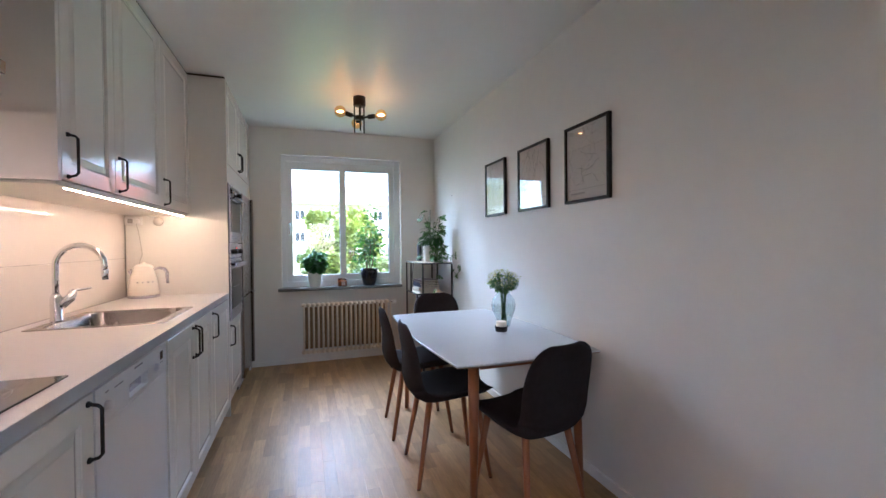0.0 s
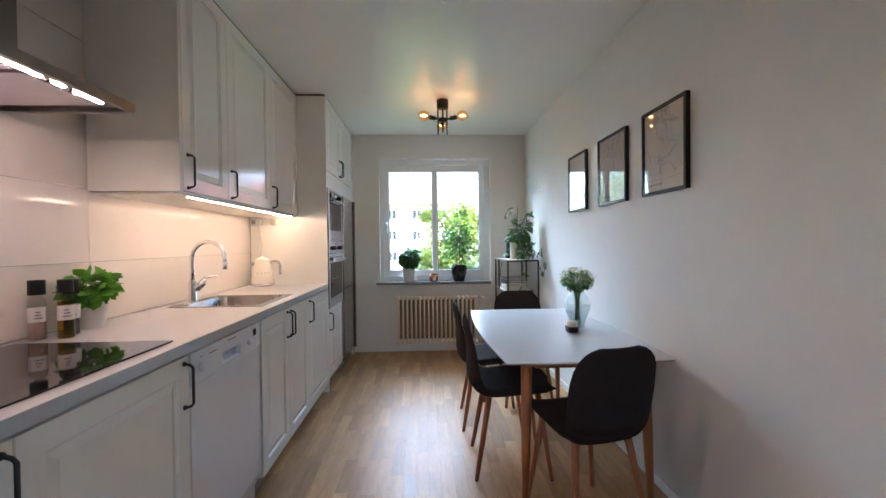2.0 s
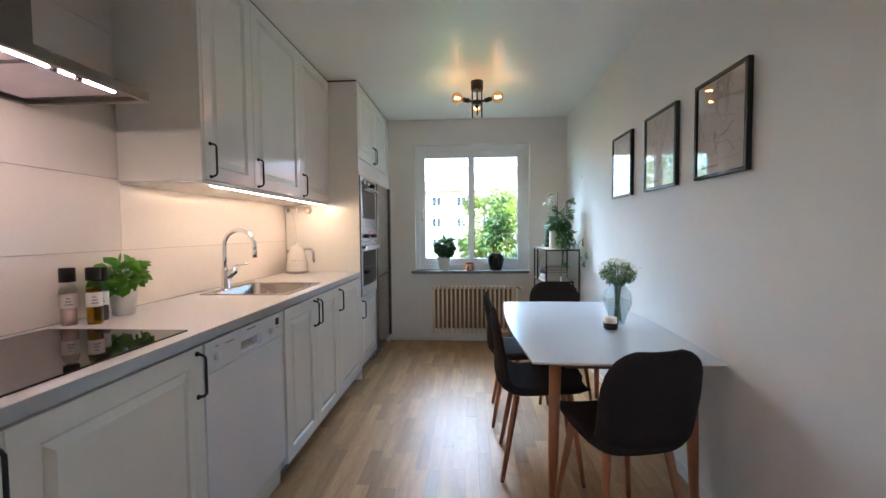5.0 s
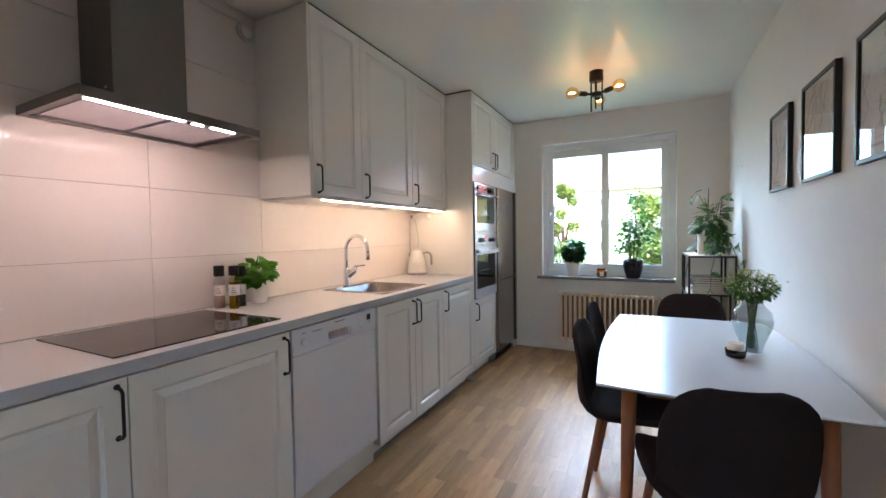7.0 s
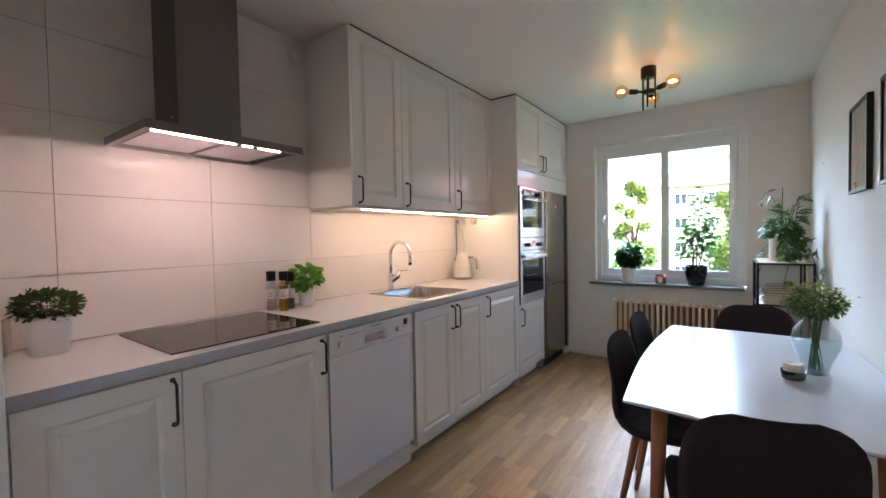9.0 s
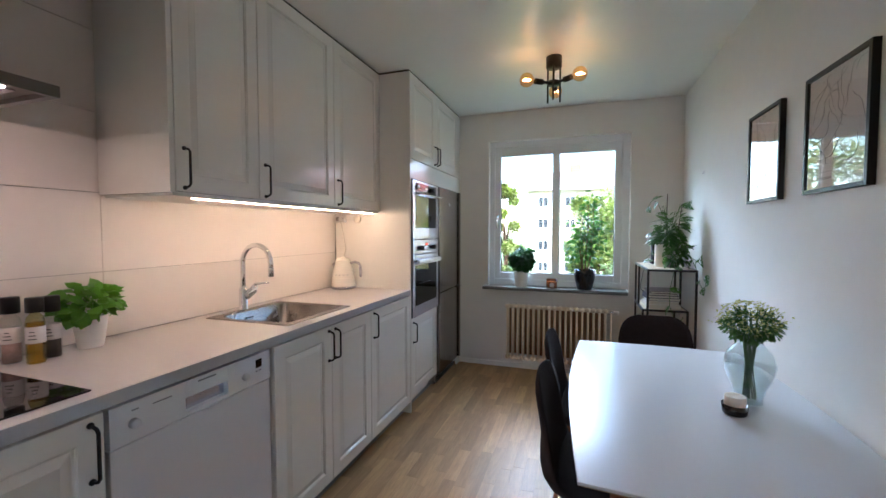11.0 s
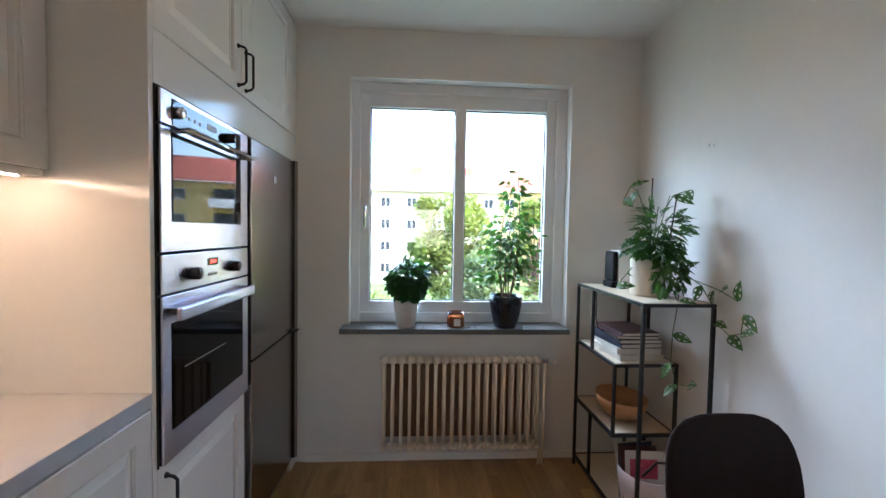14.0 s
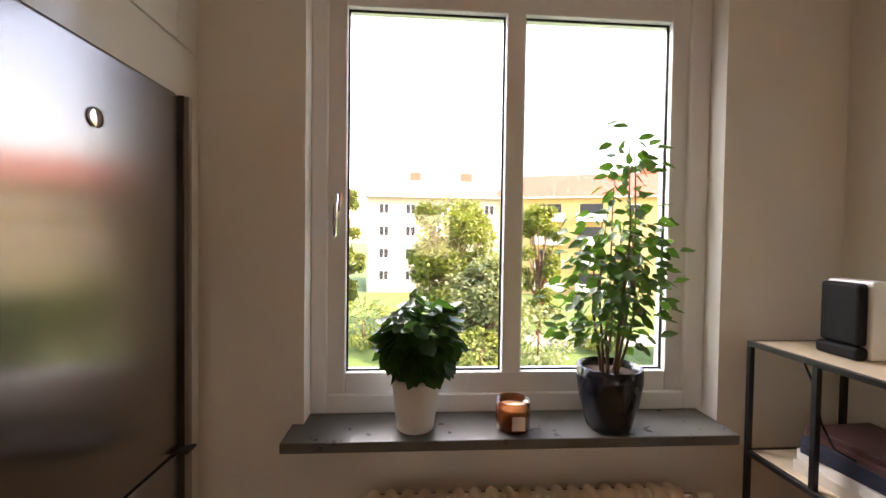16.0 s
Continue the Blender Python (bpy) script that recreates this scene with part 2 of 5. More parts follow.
def solid(name, bm, material, label, category, at=(0, 0, 0), rz=0, group="", kind="", smooth=False):
    ob = new(name, finish(name, bm, material, smooth))
    ob.matrix_basis = pose(*at, 0, 0, rz)
    return tagged(ob, label, category, group, kind)


def box(x0, x1, y0, y1, z0, z1, bevel=0.0, bm=None, seg=2, index=0):
    out = bm or bmesh.new()
    b = bmesh.new()
    vs = [b.verts.new((x, y, z)) for x in (x0, x1) for y in (y0, y1) for z in (z0, z1)]
    for f in ((0, 1, 3, 2), (4, 6, 7, 5), (0, 4, 5, 1), (2, 3, 7, 6), (0, 2, 6, 4), (1, 5, 7, 3)):
        b.faces.new([vs[i] for i in f])
    if bevel:
        bmesh.ops.bevel(b, geom=b.edges[:], offset=bevel, segments=seg, affect="EDGES", profile=0.5)
    join(out, b, index)
    return out


def join(out, b, index=0):
    b.verts.index_update()
    vm = [out.verts.new(v.co) for v in b.verts]
    for f in b.faces:
        nf = out.faces.new([vm[v.index] for v in f.verts])
        nf.smooth, nf.material_index = f.smooth, index
    b.free()


def lathe(profile, n=24, bm=None, at=(0, 0, 0), smooth=True):
    """A body turned about z from (radius, height) rows."""
    bm = bm or bmesh.new()
    rings = []
    for r, z in profile:
        if r < 1e-6:
            rings.append([bm.verts.new((at[0], at[1], at[2] + z))])
        else:
            rings.append([bm.verts.new((at[0] + r * math.cos(2 * math.pi * i / n), at[1] + r * math.sin(2 * math.pi * i / n), at[2] + z)) for i in range(n)])
    for a, b in zip(rings, rings[1:]):
        for i in range(n):
            q = [a[i % len(a)], a[(i + 1) % len(a)], b[(i + 1) % len(b)], b[i % len(b)]]
            q = list(dict.fromkeys(q))
            if len(q) > 2:
                bm.faces.new(q).smooth = smooth
    return bm


def tube(points, r, n=8, bm=None, taper=1.0, cap=True):
    """A round bar along points; r may be one radius or a list."""
    bm = bm or bmesh.new()
    pts = [Vector(p) for p in points]
    rs = r if isinstance(r, (list, tuple)) else [r * (1 + (taper - 1) * i / (len(pts) - 1)) for i in range(len(pts))]
    rings, side = [], None
    for i, p in enumerate(pts):
        d = (pts[min(i + 1, len(pts) - 1)] - pts[max(i - 1, 0)]).normalized()
        if side is None:
            side = d.orthogonal().normalized()
        side = (side - d * side.dot(d)).normalized()
        up = d.cross(side)
        rings.append([bm.verts.new(p + (side * math.cos(2 * math.pi * k / n) + up * math.sin(2 * math.pi * k / n)) * rs[i]) for k in range(n)])
    for a, b in zip(rings, rings[1:]):
        for k in range(n):
            bm.faces.new((a[k], a[(k + 1) % n], b[(k + 1) % n], b[k])).smooth = True
    if cap:
        bm.faces.new(rings[0][::-1])
        bm.faces.new(rings[-1])
    return bm


def loft_rect(w, h, rings, bm=None):
    """A framed panel in the y-z plane facing +x: nested rectangles (inset, x)."""
    bm = bm or bmesh.new()
    loops = []
    for d, x in rings:
        loops.append([bm.verts.new((x, y, z)) for y, z in ((d, d), (w - d, d), (w - d, h - d), (d, h - d))])
    bm.faces.new(loops[0][::-1])
    for a, b in zip(loops, loops[1:]):
        for i in range(4):
            bm.faces.new((a[i], a[(i + 1) % 4], b[(i + 1) % 4], b[i]))
    bm.faces.new(loops[-1])
    return bm


def door_bm(w, h, t=0.019):
    s = min(0.062, w * 0.22)
    return loft_rect(w, h, [(0, 0), (0, t - 0.002), (0.002, t), (s, t), (s + 0.002, t - 0.003), (s + 0.005, t - 0.0035), (s + 0.008, t - 0.0085), (s + 0.012, t - 0.009), (s + 0.033, t - 0.003), (s + 0.036, t - 0.0015)])


def handle_bm(length=0.15, out=0.032):
    """A black bail handle, standing, on the y-z plane."""
    h = length / 2
    bm = tube([(0, 0, -h), (0.006, 0, -h), (out - 0.008, 0, -h + 0.005), (out, 0, -h + 0.014), (out, 0, h - 0.014), (out - 0.008, 0, h - 0.005), (0.006, 0, h), (0, 0, h)], 0.0048, 10)
    for s in (-h, h):
        b = lathe([(0, 0), (0.0085, 0), (0.0085, 0.004), (0.006, 0.008), (0, 0.008)], 12)
        bmesh.ops.rotate(b, verts=b.verts[:], matrix=Matrix.Rotation(radians(90), 3, "Y"))
        bmesh.ops.translate(b, verts=b.verts[:], vec=(0, 0, s))
        join(bm, b)
    return bm


def wall_with_hole(x0, x1, y0, y1, z0, z1, hx0, hx1, hz0, hz1):
    bm = bmesh.new()
    box(x0, hx0, y0, y1, z0, z1, bm=bm)
    box(hx1, x1, y0, y1, z0, z1, bm=bm)
    box(hx0, hx1, y0, y1, z0, hz0, bm=bm)
    box(hx0, hx1, y0, y1, hz1, z1, bm=bm)
    return bm


# ---- room ----
XL, XR, YW, YB, CEIL = -0.645, 2.035, 6.035, -1.2, 2.515
YN = 1.69
solid("floor", box(XL - 0.1, XR + 0.1, YB - 0.1, YW + 0.1, -0.2, -0.047), M_GROUT, "subfloor under the oak staves", "floor", kind="structure")
solid("ceiling", box(XL - 0.2, XR + 0.2, YB - 0.2, YW + 0.3, CEIL, CEIL + 0.2), M_CEIL, "off-white painted ceiling with a soft sheen", "ceiling", kind="structure")
solid("wall_north", wall_with_hole(XL - 0.2, XR + 0.2, YW, YW + 0.3, -0.2, CEIL, 0.305, 1.617, 0.775, 2.235), M_WALL, "off-white painted window wall with a deep reveal", "wall", kind="structure")
solid("wall_east", box(XR, XR + 0.2, YB, YW, -0.2, CEIL), M_WALL, "long off-white painted wall beside the dining table", "wall", kind="structure")
solid("wall_west", box(XL - 0.2, XL - 0.008, YN, YW, -0.2, CEIL), M_GROUT, "wall behind the glazed tiles and kitchen units", "wall", kind="structure")
solid("wall_west_near", box(XL - 0.2, 0.02, YB, YN, -0.2, CEIL, 0.003), M_WALL, "off-white wall end beside the worktop", "wall", kind="structure")
# out of view; its opening is invented to let sky light fill the room
solid("wall_south", wall_with_hole(XL - 0.2, XR + 0.2, YB - 0.2, YB, -0.2, CEIL, 0.65, 1.35, 1.0, 1.9), M_WALL, "unseen off-white wall closing the room, with an opening added for fill light", "wall", kind="structure")
solid("baseboard", box(0.045, XR, YW - 0.012, YW, -0.035, 0.012, 0.003), M_WALL, "low off-white baseboard under the window", "baseboard", kind="structure")
solid("baseboard", box(XR - 0.014, XR, YB, YW - 0.015, -0.035, 0.02, 0.003), M_WALL, "low off-white baseboard along the long wall", "baseboard", kind="structure")

# ---- window ----
win = empty("window_1", "white framed double window with two tall panes", "window", (0, 0, 0))
win["kind"] = "structure"
FX0, FX1, FZ0, FZ1, FY = 0.305, 1.617, 0.79, 2.235, 6.105


def frame_ring(x0, x1, z0, z1, d, ya, yb, bevel=0.004):
    bm = bmesh.new()
    dl = d if isinstance(d, tuple) else (d, d, d, d)
    box(x0, x0 + dl[0], ya, yb, z0, z1, bevel, bm)
    box(x1 - dl[1], x1, ya, yb, z0, z1, bevel, bm)
    box(x0 + dl[0], x1 - dl[1], ya, yb, z0, z0 + dl[2], bevel, bm)
    box(x0 + dl[0], x1 - dl[1], ya, yb, z1 - dl[3], z1, bevel, bm)
    return bm


part("window_frame", frame_ring(FX0, FX1, FZ0, FZ1, (0.05, 0.067, 0.06, 0.06), FY, 6.2), M_WPVC, win)
part("window_sash", frame_ring(FX0 + 0.047, FX1 - 0.064, FZ0 + 0.057, FZ1 - 0.057, (0.06, 0.063, 0.07, 0.083), FY + 0.015, 6.185), M_WPVC, win)
part("mullion", box(0.925, 0.99, FY + 0.012, 6.185, 0.915, 2.097, 0.006), M_WPVC, win)
for x0, x1 in ((0.412, 0.925), (0.99, 1.49)):
    p = part("pane", box(x0, x1, 6.150, 6.154, 0.9165, 2.096), M_GLASS, win)
    p.visible_shadow = False
    part("gasket", frame_ring(x0, x1, 0.9165, 2.096, 0.006, 6.142, 6.150, 0.001), M_BLACK, win)
wh = bmesh.new()
box(0.378, 0.398, FY - 0.003, FY + 0.014, 1.44, 1.5, 0.004, wh)
tube([(0.388, FY - 0.02, 1.49), (0.388, FY - 0.038, 1.485), (0.387, FY - 0.043, 1.44), (0.386, FY - 0.04, 1.36)], [0.008, 0.009, 0.0085, 0.008], 10, wh)
box(0.382, 0.394, FY - 0.025, FY, 1.483, 1.497, 0.003, wh)
part("window_handle", wh, M_CHROME, win, "chrome lever handle")
solid("window_sill", box(0.27, 1.6, 5.918, 6.112, 0.76, 0.79, 0.003), M_STONE, "dark grey stone window sill", "sill", kind="structure")

# ---- tiles and worktop ----
# kitchen units, base row: y ranges
UNITS = [(1.695, 2.1, "one"), (2.1, 2.705, "one"), (3.335, 4.15, "two"), (4.15, 4.745, "one")]


def cabinet(y0, y1, z0, z1, depth, front_x, doors, handle, label, group, lower=0.0):
    """A carcass with doors; handles: list of (y, z)."""
    cab = empty("cabinet", label, "cabinet", (front_x, y0, z0), group=group)
    w = y1 - y0
    part("body", box(-depth, -0.021, 0.001, w - 0.001, 0.0, z1 - z0 - lower, 0.001), M_CABIN, cab)
    if lower:
        part("front_rail", box(-0.06, -0.021, 0.001, w - 0.001, z1 - z0 - lower + 0.001, z1 - z0, 0.001), M_CABIN, cab)
    dz = z1 - z0
    for (a, b), hs in zip(doors, handle):
        d = part("door", door_bm(b - a - 0.003, dz - 0.003), M_CAB, cab)
        d.location = (-0.019, a - y0 + 0.0015, 0.0015)
        h = part("handle", handle_bm(), M_BLACK, d, "black metal bail handle")
        h.location = (0.019, hs[0] - a, hs[1] - z0)
    return cab


BZ0, BZ1 = 0.05, 0.855
cabinet(1.695, 2.1, BZ0, BZ1, 0.6, 0.0, [(1.695, 2.1)], [[2.07, 0.755]], "off-white panelled base cabinet beside the wall end", "base cabinets")
cabinet(2.1, 2.705, BZ0, BZ1, 0.6, 0.0, [(2.1, 2.705)], [[2.67, 0.755]], "wide off-white panelled base cabinet under the hob", "base cabinets")
cabinet(3.335, 4.15, BZ0, BZ1, 0.6, 0.0, [(3.335, 3.743), (3.743, 4.15)], [[3.715, 0.755], [3.772, 0.755]], "off-white two-door base cabinet under the sink", "base cabinets", lower=0.2)
cabinet(4.15, 4.745, BZ0, BZ1, 0.6, 0.0, [(4.15, 4.745)], [[4.185, 0.755]], "off-white panelled base cabinet beside the oven tower", "base cabinets")
UZ0, UZ1 = 1.485, 2.501
cabinet(3.115, 3.535, UZ0, UZ1, 0.395, -0.245, [(3.115, 3.535)], [[3.15, 1.575]], "tall off-white panelled wall cabinet beside the hood", "wall cabinets")
cabinet(3.535, 4.15, UZ0, UZ1, 0.395, -0.245, [(3.535, 4.15)], [[3.57, 1.575]], "tall off-white panelled wall cabinet over the sink", "wall cabinets")
cabinet(4.15, 4.745, UZ0, UZ1, 0.395, -0.245, [(4.15, 4.745)], [[4.185, 1.575]], "tall off-white panelled wall cabinet beside the tower", "wall cabinets")
solid("end_panel", box(-0.64, -0.245, 3.093, 3.113, 1.48, 2.501, 0.001), M_CAB, "off-white side panel of the wall cabinets", "panel")
# near-black strips put the shade of the gap under the ceiling into colour
solid("filler_strip", box(-0.6, -0.252, 3.12, 4.74, 2.5012, 2.5142), mat("dark_gap", (0.05, 0.045, 0.04), 0.9), "dark strip drawn as the shadow gap between wall cabinets and ceiling", "strip")
solid("filler_strip", box(-0.6, -0.008, 4.75, 6.02, 2.5012, 2.5142), MATS["dark_gap"], "dark strip drawn as the shadow gap between oven tower and ceiling", "strip")
solid("underside_rail", box(-0.64, -0.262, 3.115, 4.744, 1.47, 1.484, 0.001), M_CABIN, "off-white board under the wall cabinets", "panel")
solid("plinth", box(-0.1, -0.085, 1.7, 2.71, -0.035, 0.049), M_CAB, "off-white toe kick under the base cabinets", "plinth")
solid("plinth", box(-0.1, -0.085, 3.322, 5.32, -0.035, 0.049), M_CAB, "off-white toe kick under the sink cabinet", "plinth")
solid("plinth", box(-0.055, -0.04, 2.7125, 3.3195, -0.035, 0.1), M_CAB, "off-white toe kick under the dishwasher", "plinth")
led = empty("under_cabinet_light", "lit slim warm strip light under the wall cabinets", "light", (-0.27, 3.2, 1.47))
part("profile", box(-0.018, 0.0, 0, 1.5, -0.004, 0.0), M_STEEL, led)
part("strip", box(-0.011, -0.0065, 0.005, 1.495, -0.006, -0.0042), M_LED, led, "glowing strip")

# tower
tower = empty("oven_tower", "tall off-white housing for oven and fridge up to the ceiling", "cabinet", (0, 4.747, 0))
part("side_panel", box(-0.64, 0.0, 0.0, 0.018, -0.035, 2.5, 0.001), M_CAB, tower)
part("side_panel", box(-0.64, -0.02, 0.585, 0.6, 0.0, 2.0, 0.001), M_CAB, tower)
part("side_panel", box(-0.64, -0.02, 1.26, 1.285, 0.0, 2.5, 0.001), M_CAB, tower)
part("rail", box(-0.03, 0.0, 0.02, 1.245, 1.728, 1.872, 0.001), M_CAB, tower)
part("body", box(-0.6, -0.021, 0.02, 1.255, 1.875, 2.499, 0.001), M_CABIN, tower)
for a, b, hy in ((0.02, 0.558, 0.525), (0.558, 1.18, 0.592)):
    d = part("door", door_bm(b - a - 0.003, 0.622), M_CAB, tower)
    d.location = (-0.019, a + 0.0015, 1.877)
    h = part("handle", handle_bm(), M_BLACK, d, "black metal bail handle")
    h.location = (0.019, hy - a, 0.1)
part("filler", box(-0.1, -0.001, 1.182, 1.286, 1.877, 2.499, 0.001), M_CAB, tower)
d = part("door", door_bm(0.555, 0.6), M_CAB, tower)
d.location = (-0.019, 0.02, 0.075)
h = part("handle", handle_bm(), M_BLACK, d, "black metal bail handle")
h.location = (0.019, 0.035, 0.49)

# worktop with a cut for the sink
SX0, SX1, SY0, SY1 = -0.56, -0.1, 3.53, 4.01
wt = bmesh.new()
for a in ((-0.644, 0.0, 1.693, SY0), (-0.644, SX0, SY0, SY1), (SX1, 0.0, SY0, SY1), (-0.644, 0.0, SY1, 4.745)):
    box(a[0], a[1], a[2], a[3], 0.862, 0.9, bm=wt)
worktop = empty("worktop", "pale grey laminate worktop with a grey front edge", "worktop")
part("top_board", wt, M_TOP, worktop)
part("front_edge", box(0.0003, 0.0018, 1.693, 4.745, 0.862, 0.8995), M_EDGE, worktop, "blue-grey front edge band")

# ---- hob, hood, sink, tap ----
hob = empty("induction_hob", "black glass induction hob set in the worktop", "hob", (-0.32, 2.4, 0.9))
part("glass_plate", box(-0.265, 0.265, -0.31, 0.31, 0.0005, 0.006, 0.002), M_HOB, hob)
zn = bmesh.new()
for x, y, r in ((-0.13, -0.15, 0.09), (0.12, -0.15, 0.075), (-0.13, 0.15, 0.075), (0.12, 0.15, 0.1)):
    lathe([(r - 0.0008, 0.0063), (r, 0.0063)], 40, zn, (x, y, 0))
part("zone_mark", zn, mat("hob_print", (0.12, 0.12, 0.12), 0.3), hob, "thin grey cooking zone rings", kind="stuff")

hood = empty("cooker_hood", "stainless steel chimney hood with a flat lit canopy", "hood", (-0.64, 2.41, 1.705))
hb = bmesh.new()
bot = [(0.0, -0.325, 0.0), (0.455, -0.325, 0.0), (0.455, 0.325, 0.0), (0.0, 0.325, 0.0)]
mid = [(x, y, 0.032) for x, y, z in bot]
top = [(0.0, -0.15, 0.075), (0.26, -0.15, 0.075), (0.26, 0.15, 0.075), (0.0, 0.15, 0.075)]
low = [(0.02, -0.305, 0.0), (0.437, -0.305, 0.0), (0.437, 0.305, 0.0), (0.02, 0.305, 0.0)]
inn = [(x, y, 0.014) for x, y, z in low]
loops = [[hb.verts.new(v) for v in l] for l in (top, mid, bot, low, inn)]
hb.faces.new(loops[0])
for a, b in zip(loops, loops[1:]):
    for i in range(4):
        hb.faces.new((a[i], a[(i + 1) % 4], b[(i + 1) % 4], b[i]))
hb.faces.new(loops[-1])
part("canopy", hb, M_HSTEEL, hood)
part("chimney", box(0.001, 0.245, -0.135, 0.135, 0.076, 0.808, 0.002), M_HSTEEL, hood)
for a in (-0.19, 0.095):
    part("grease_filter", box(0.05, 0.38, a - 0.09, a + 0.17, 0.008, 0.0135, 0.001), M_STEEL, hood)
part("light_bar", box(0.4, 0.434, -0.3, 0.235, 0.004, 0.013, 0.001), M_HSTEEL, hood)
for a, b in ((-0.295, 0.015), (0.05, 0.088), (0.123, 0.225)):
    part("light_strip", box(0.412, 0.422, a, b, 0.0005, 0.0038), M_LEDH, hood, "glowing strip")
for a in (0.0325, 0.1055):
    part("button", lathe([(0.0, -0.004), (0.007, -0.004), (0.007, 0.004), (0, 0.004)], 12, at=(0.417, a, 0)), M_BLACK, hood)
part("outlet_knob", lathe([(0, 0), (0.007, 0), (0.006, 0.012), (0, 0.014)], 12, at=(0.2, -0.137, 0.115)), M_CHROME, hood)

sink = empty("kitchen_sink", "square stainless steel sink bowl set in the worktop", "sink", (-0.32, 3.765, 0.9))
sb = bmesh.new()


def rrect(x0, x1, y0, y1, z, r, n=5):
    out = []
    for cx, cy, a0 in ((x1 - r, y1 - r, 0), (x0 + r, y1 - r, 90), (x0 + r, y0 + r, 180), (x1 - r, y0 + r, 270)):
        for k in range(n + 1):
            a = radians(a0 + 90 * k / n)
            out.append((cx + r * math.cos(a), cy + r * math.sin(a), z))
    return out


rows = [rrect(-0.255, 0.258, -0.265, 0.265, 0.0006, 0.02), rrect(-0.254, 0.257, -0.264, 0.264, 0.003, 0.02), rrect(-0.205, 0.215, -0.225, 0.235, 0.003, 0.05), rrect(-0.201, 0.211, -0.221, 0.231, -0.004, 0.05),
        rrect(-0.195, 0.205, -0.213, 0.223, -0.15, 0.05), rrect(-0.15, 0.16, -0.17, 0.18, -0.17, 0.04)]
lp = [[sb.verts.new(v) for v in r] for r in rows]
for a, b in zip(lp, lp[1:]):
    n = len(a)
    for i in range(n):
        sb.faces.new((a[i], a[(i + 1) % n], b[(i + 1) % n], b[i])).smooth = True
sb.faces.new(lp[-1])
part("bowl", sb, M_SINK, sink)
part("drain", lathe([(0, -0.166), (0.04, -0.166), (0.044, -0.169)], 20), M_CHROME, sink)
ho = bmesh.new()
for i in range(3):
    box(-0.2, -0.197, -0.06 + i * 0.02, -0.046 + i * 0.02, -0.04, -0.033, bm=ho)
part("overflow_slots", ho, M_BLACK, sink)

tap = empty("kitchen_tap", "chrome single-lever tap with a high arched spout", "tap", (-0.56, 3.735, 0.903))
part("base", lathe([(0, 0), (0.027, 0), (0.027, 0.006), (0.023, 0.01), (0.0225, 0.11), (0.018, 0.125), (0.014, 0.13), (0, 0.13)], 20), M_CHROME, tap)
sp = [(0, 0, 0.12)] + [(0, 0, 0.2 + 0.0 * k) for k in range(1)] + [(0.095 - 0.095 * math.cos(a), 0, 0.262 + 0.095 * math.sin(a)) for a in [radians(d) for d in range(0, 181, 15)]] + [(0.192, 0, 0.225)]
part("spout", tube(sp, 0.0135, 14), M_CHROME, tap)
part("nozzle", lathe([(0, 0.0), (0.0145, 0.0), (0.0145, 0.045), (0.0125, 0.05)], 16, at=(0.192, 0, 0.19)), M_CHROME, tap)
lv = tube([(0.012, 0.008, 0.075), (0.04, 0.03, 0.105), (0.05, 0.037, 0.135)], [0.024, 0.022, 0.017], 12)
join(lv, tube([(0.045, 0.034, 0.14), (0.075, 0.058, 0.143), (0.105, 0.08, 0.146)], [0.008, 0.006, 0.005], 8))
part("lever", lv, M_CHROME, tap)

# ---- dishwasher ----
dw = empty("dishwasher", "white built-in dishwasher with a grip panel on top", "dishwasher", (0.0, 2.713, 0.0))
M_DW = mat("dishwasher_white", (0.7, 0.7, 0.72), 0.3, var=0.01)
part("door", box(-0.03, -0.002, 0.003, 0.597, 0.105, 0.735, 0.003), M_DW, dw)
pb = bmesh.new()
for a in ((0.003, 0.225, 0.739, 0.853), (0.39, 0.597, 0.739, 0.853), (0.225, 0.39, 0.739, 0.752), (0.225, 0.39, 0.798, 0.853)):
    box(-0.03, 0.0, a[0], a[1], a[2], a[3], 0.0008, pb)
part("control_panel", pb, M_DW, dw)
part("grip", box(-0.03, -0.022, 0.224, 0.391, 0.75, 0.8), M_STEEL, dw, "pale recessed grip")
part("body", box(-0.58, -0.031, 0.004, 0.596, 0.07, 0.853), M_CABIN, dw)
for y, z in ((0.065, 0.79), (0.468, 0.785)):
    k = lathe([(0, 0), (0.015, 0), (0.014, 0.013), (0.011, 0.016), (0, 0.016)], 18)
    bmesh.ops.rotate(k, verts=k.verts[:], matrix=Matrix.Rotation(radians(90), 3, "Y"))
    kn = part("knob", k, M_DW, dw)
    kn.location = (0, y, z)
part("display", box(-0.001, 0.0015, 0.52, 0.55, 0.8, 0.832), M_DGLASS, dw)
pr = bmesh.new()
box(0.0, 0.0008, 0.12, 0.18, 0.822, 0.826, bm=pr)
box(0.0, 0.0008, 0.06, 0.08, 0.826, 0.83, bm=pr)
box(0.0, 0.0008, 0.27, 0.34, 0.835, 0.841, bm=pr)
for i in range(2):
    box(0.0, 0.0008, 0.52 + i * 0.018, 0.53 + i * 0.018, 0.785, 0.789, bm=pr)
part("printed_marks", pr, mat("grey_print", (0.25, 0.25, 0.27), 0.5), dw, kind="stuff")

# ---- ovens and fridge ----
M_KNOB = mat("dark_knob", (0.03, 0.028, 0.028), 0.25)


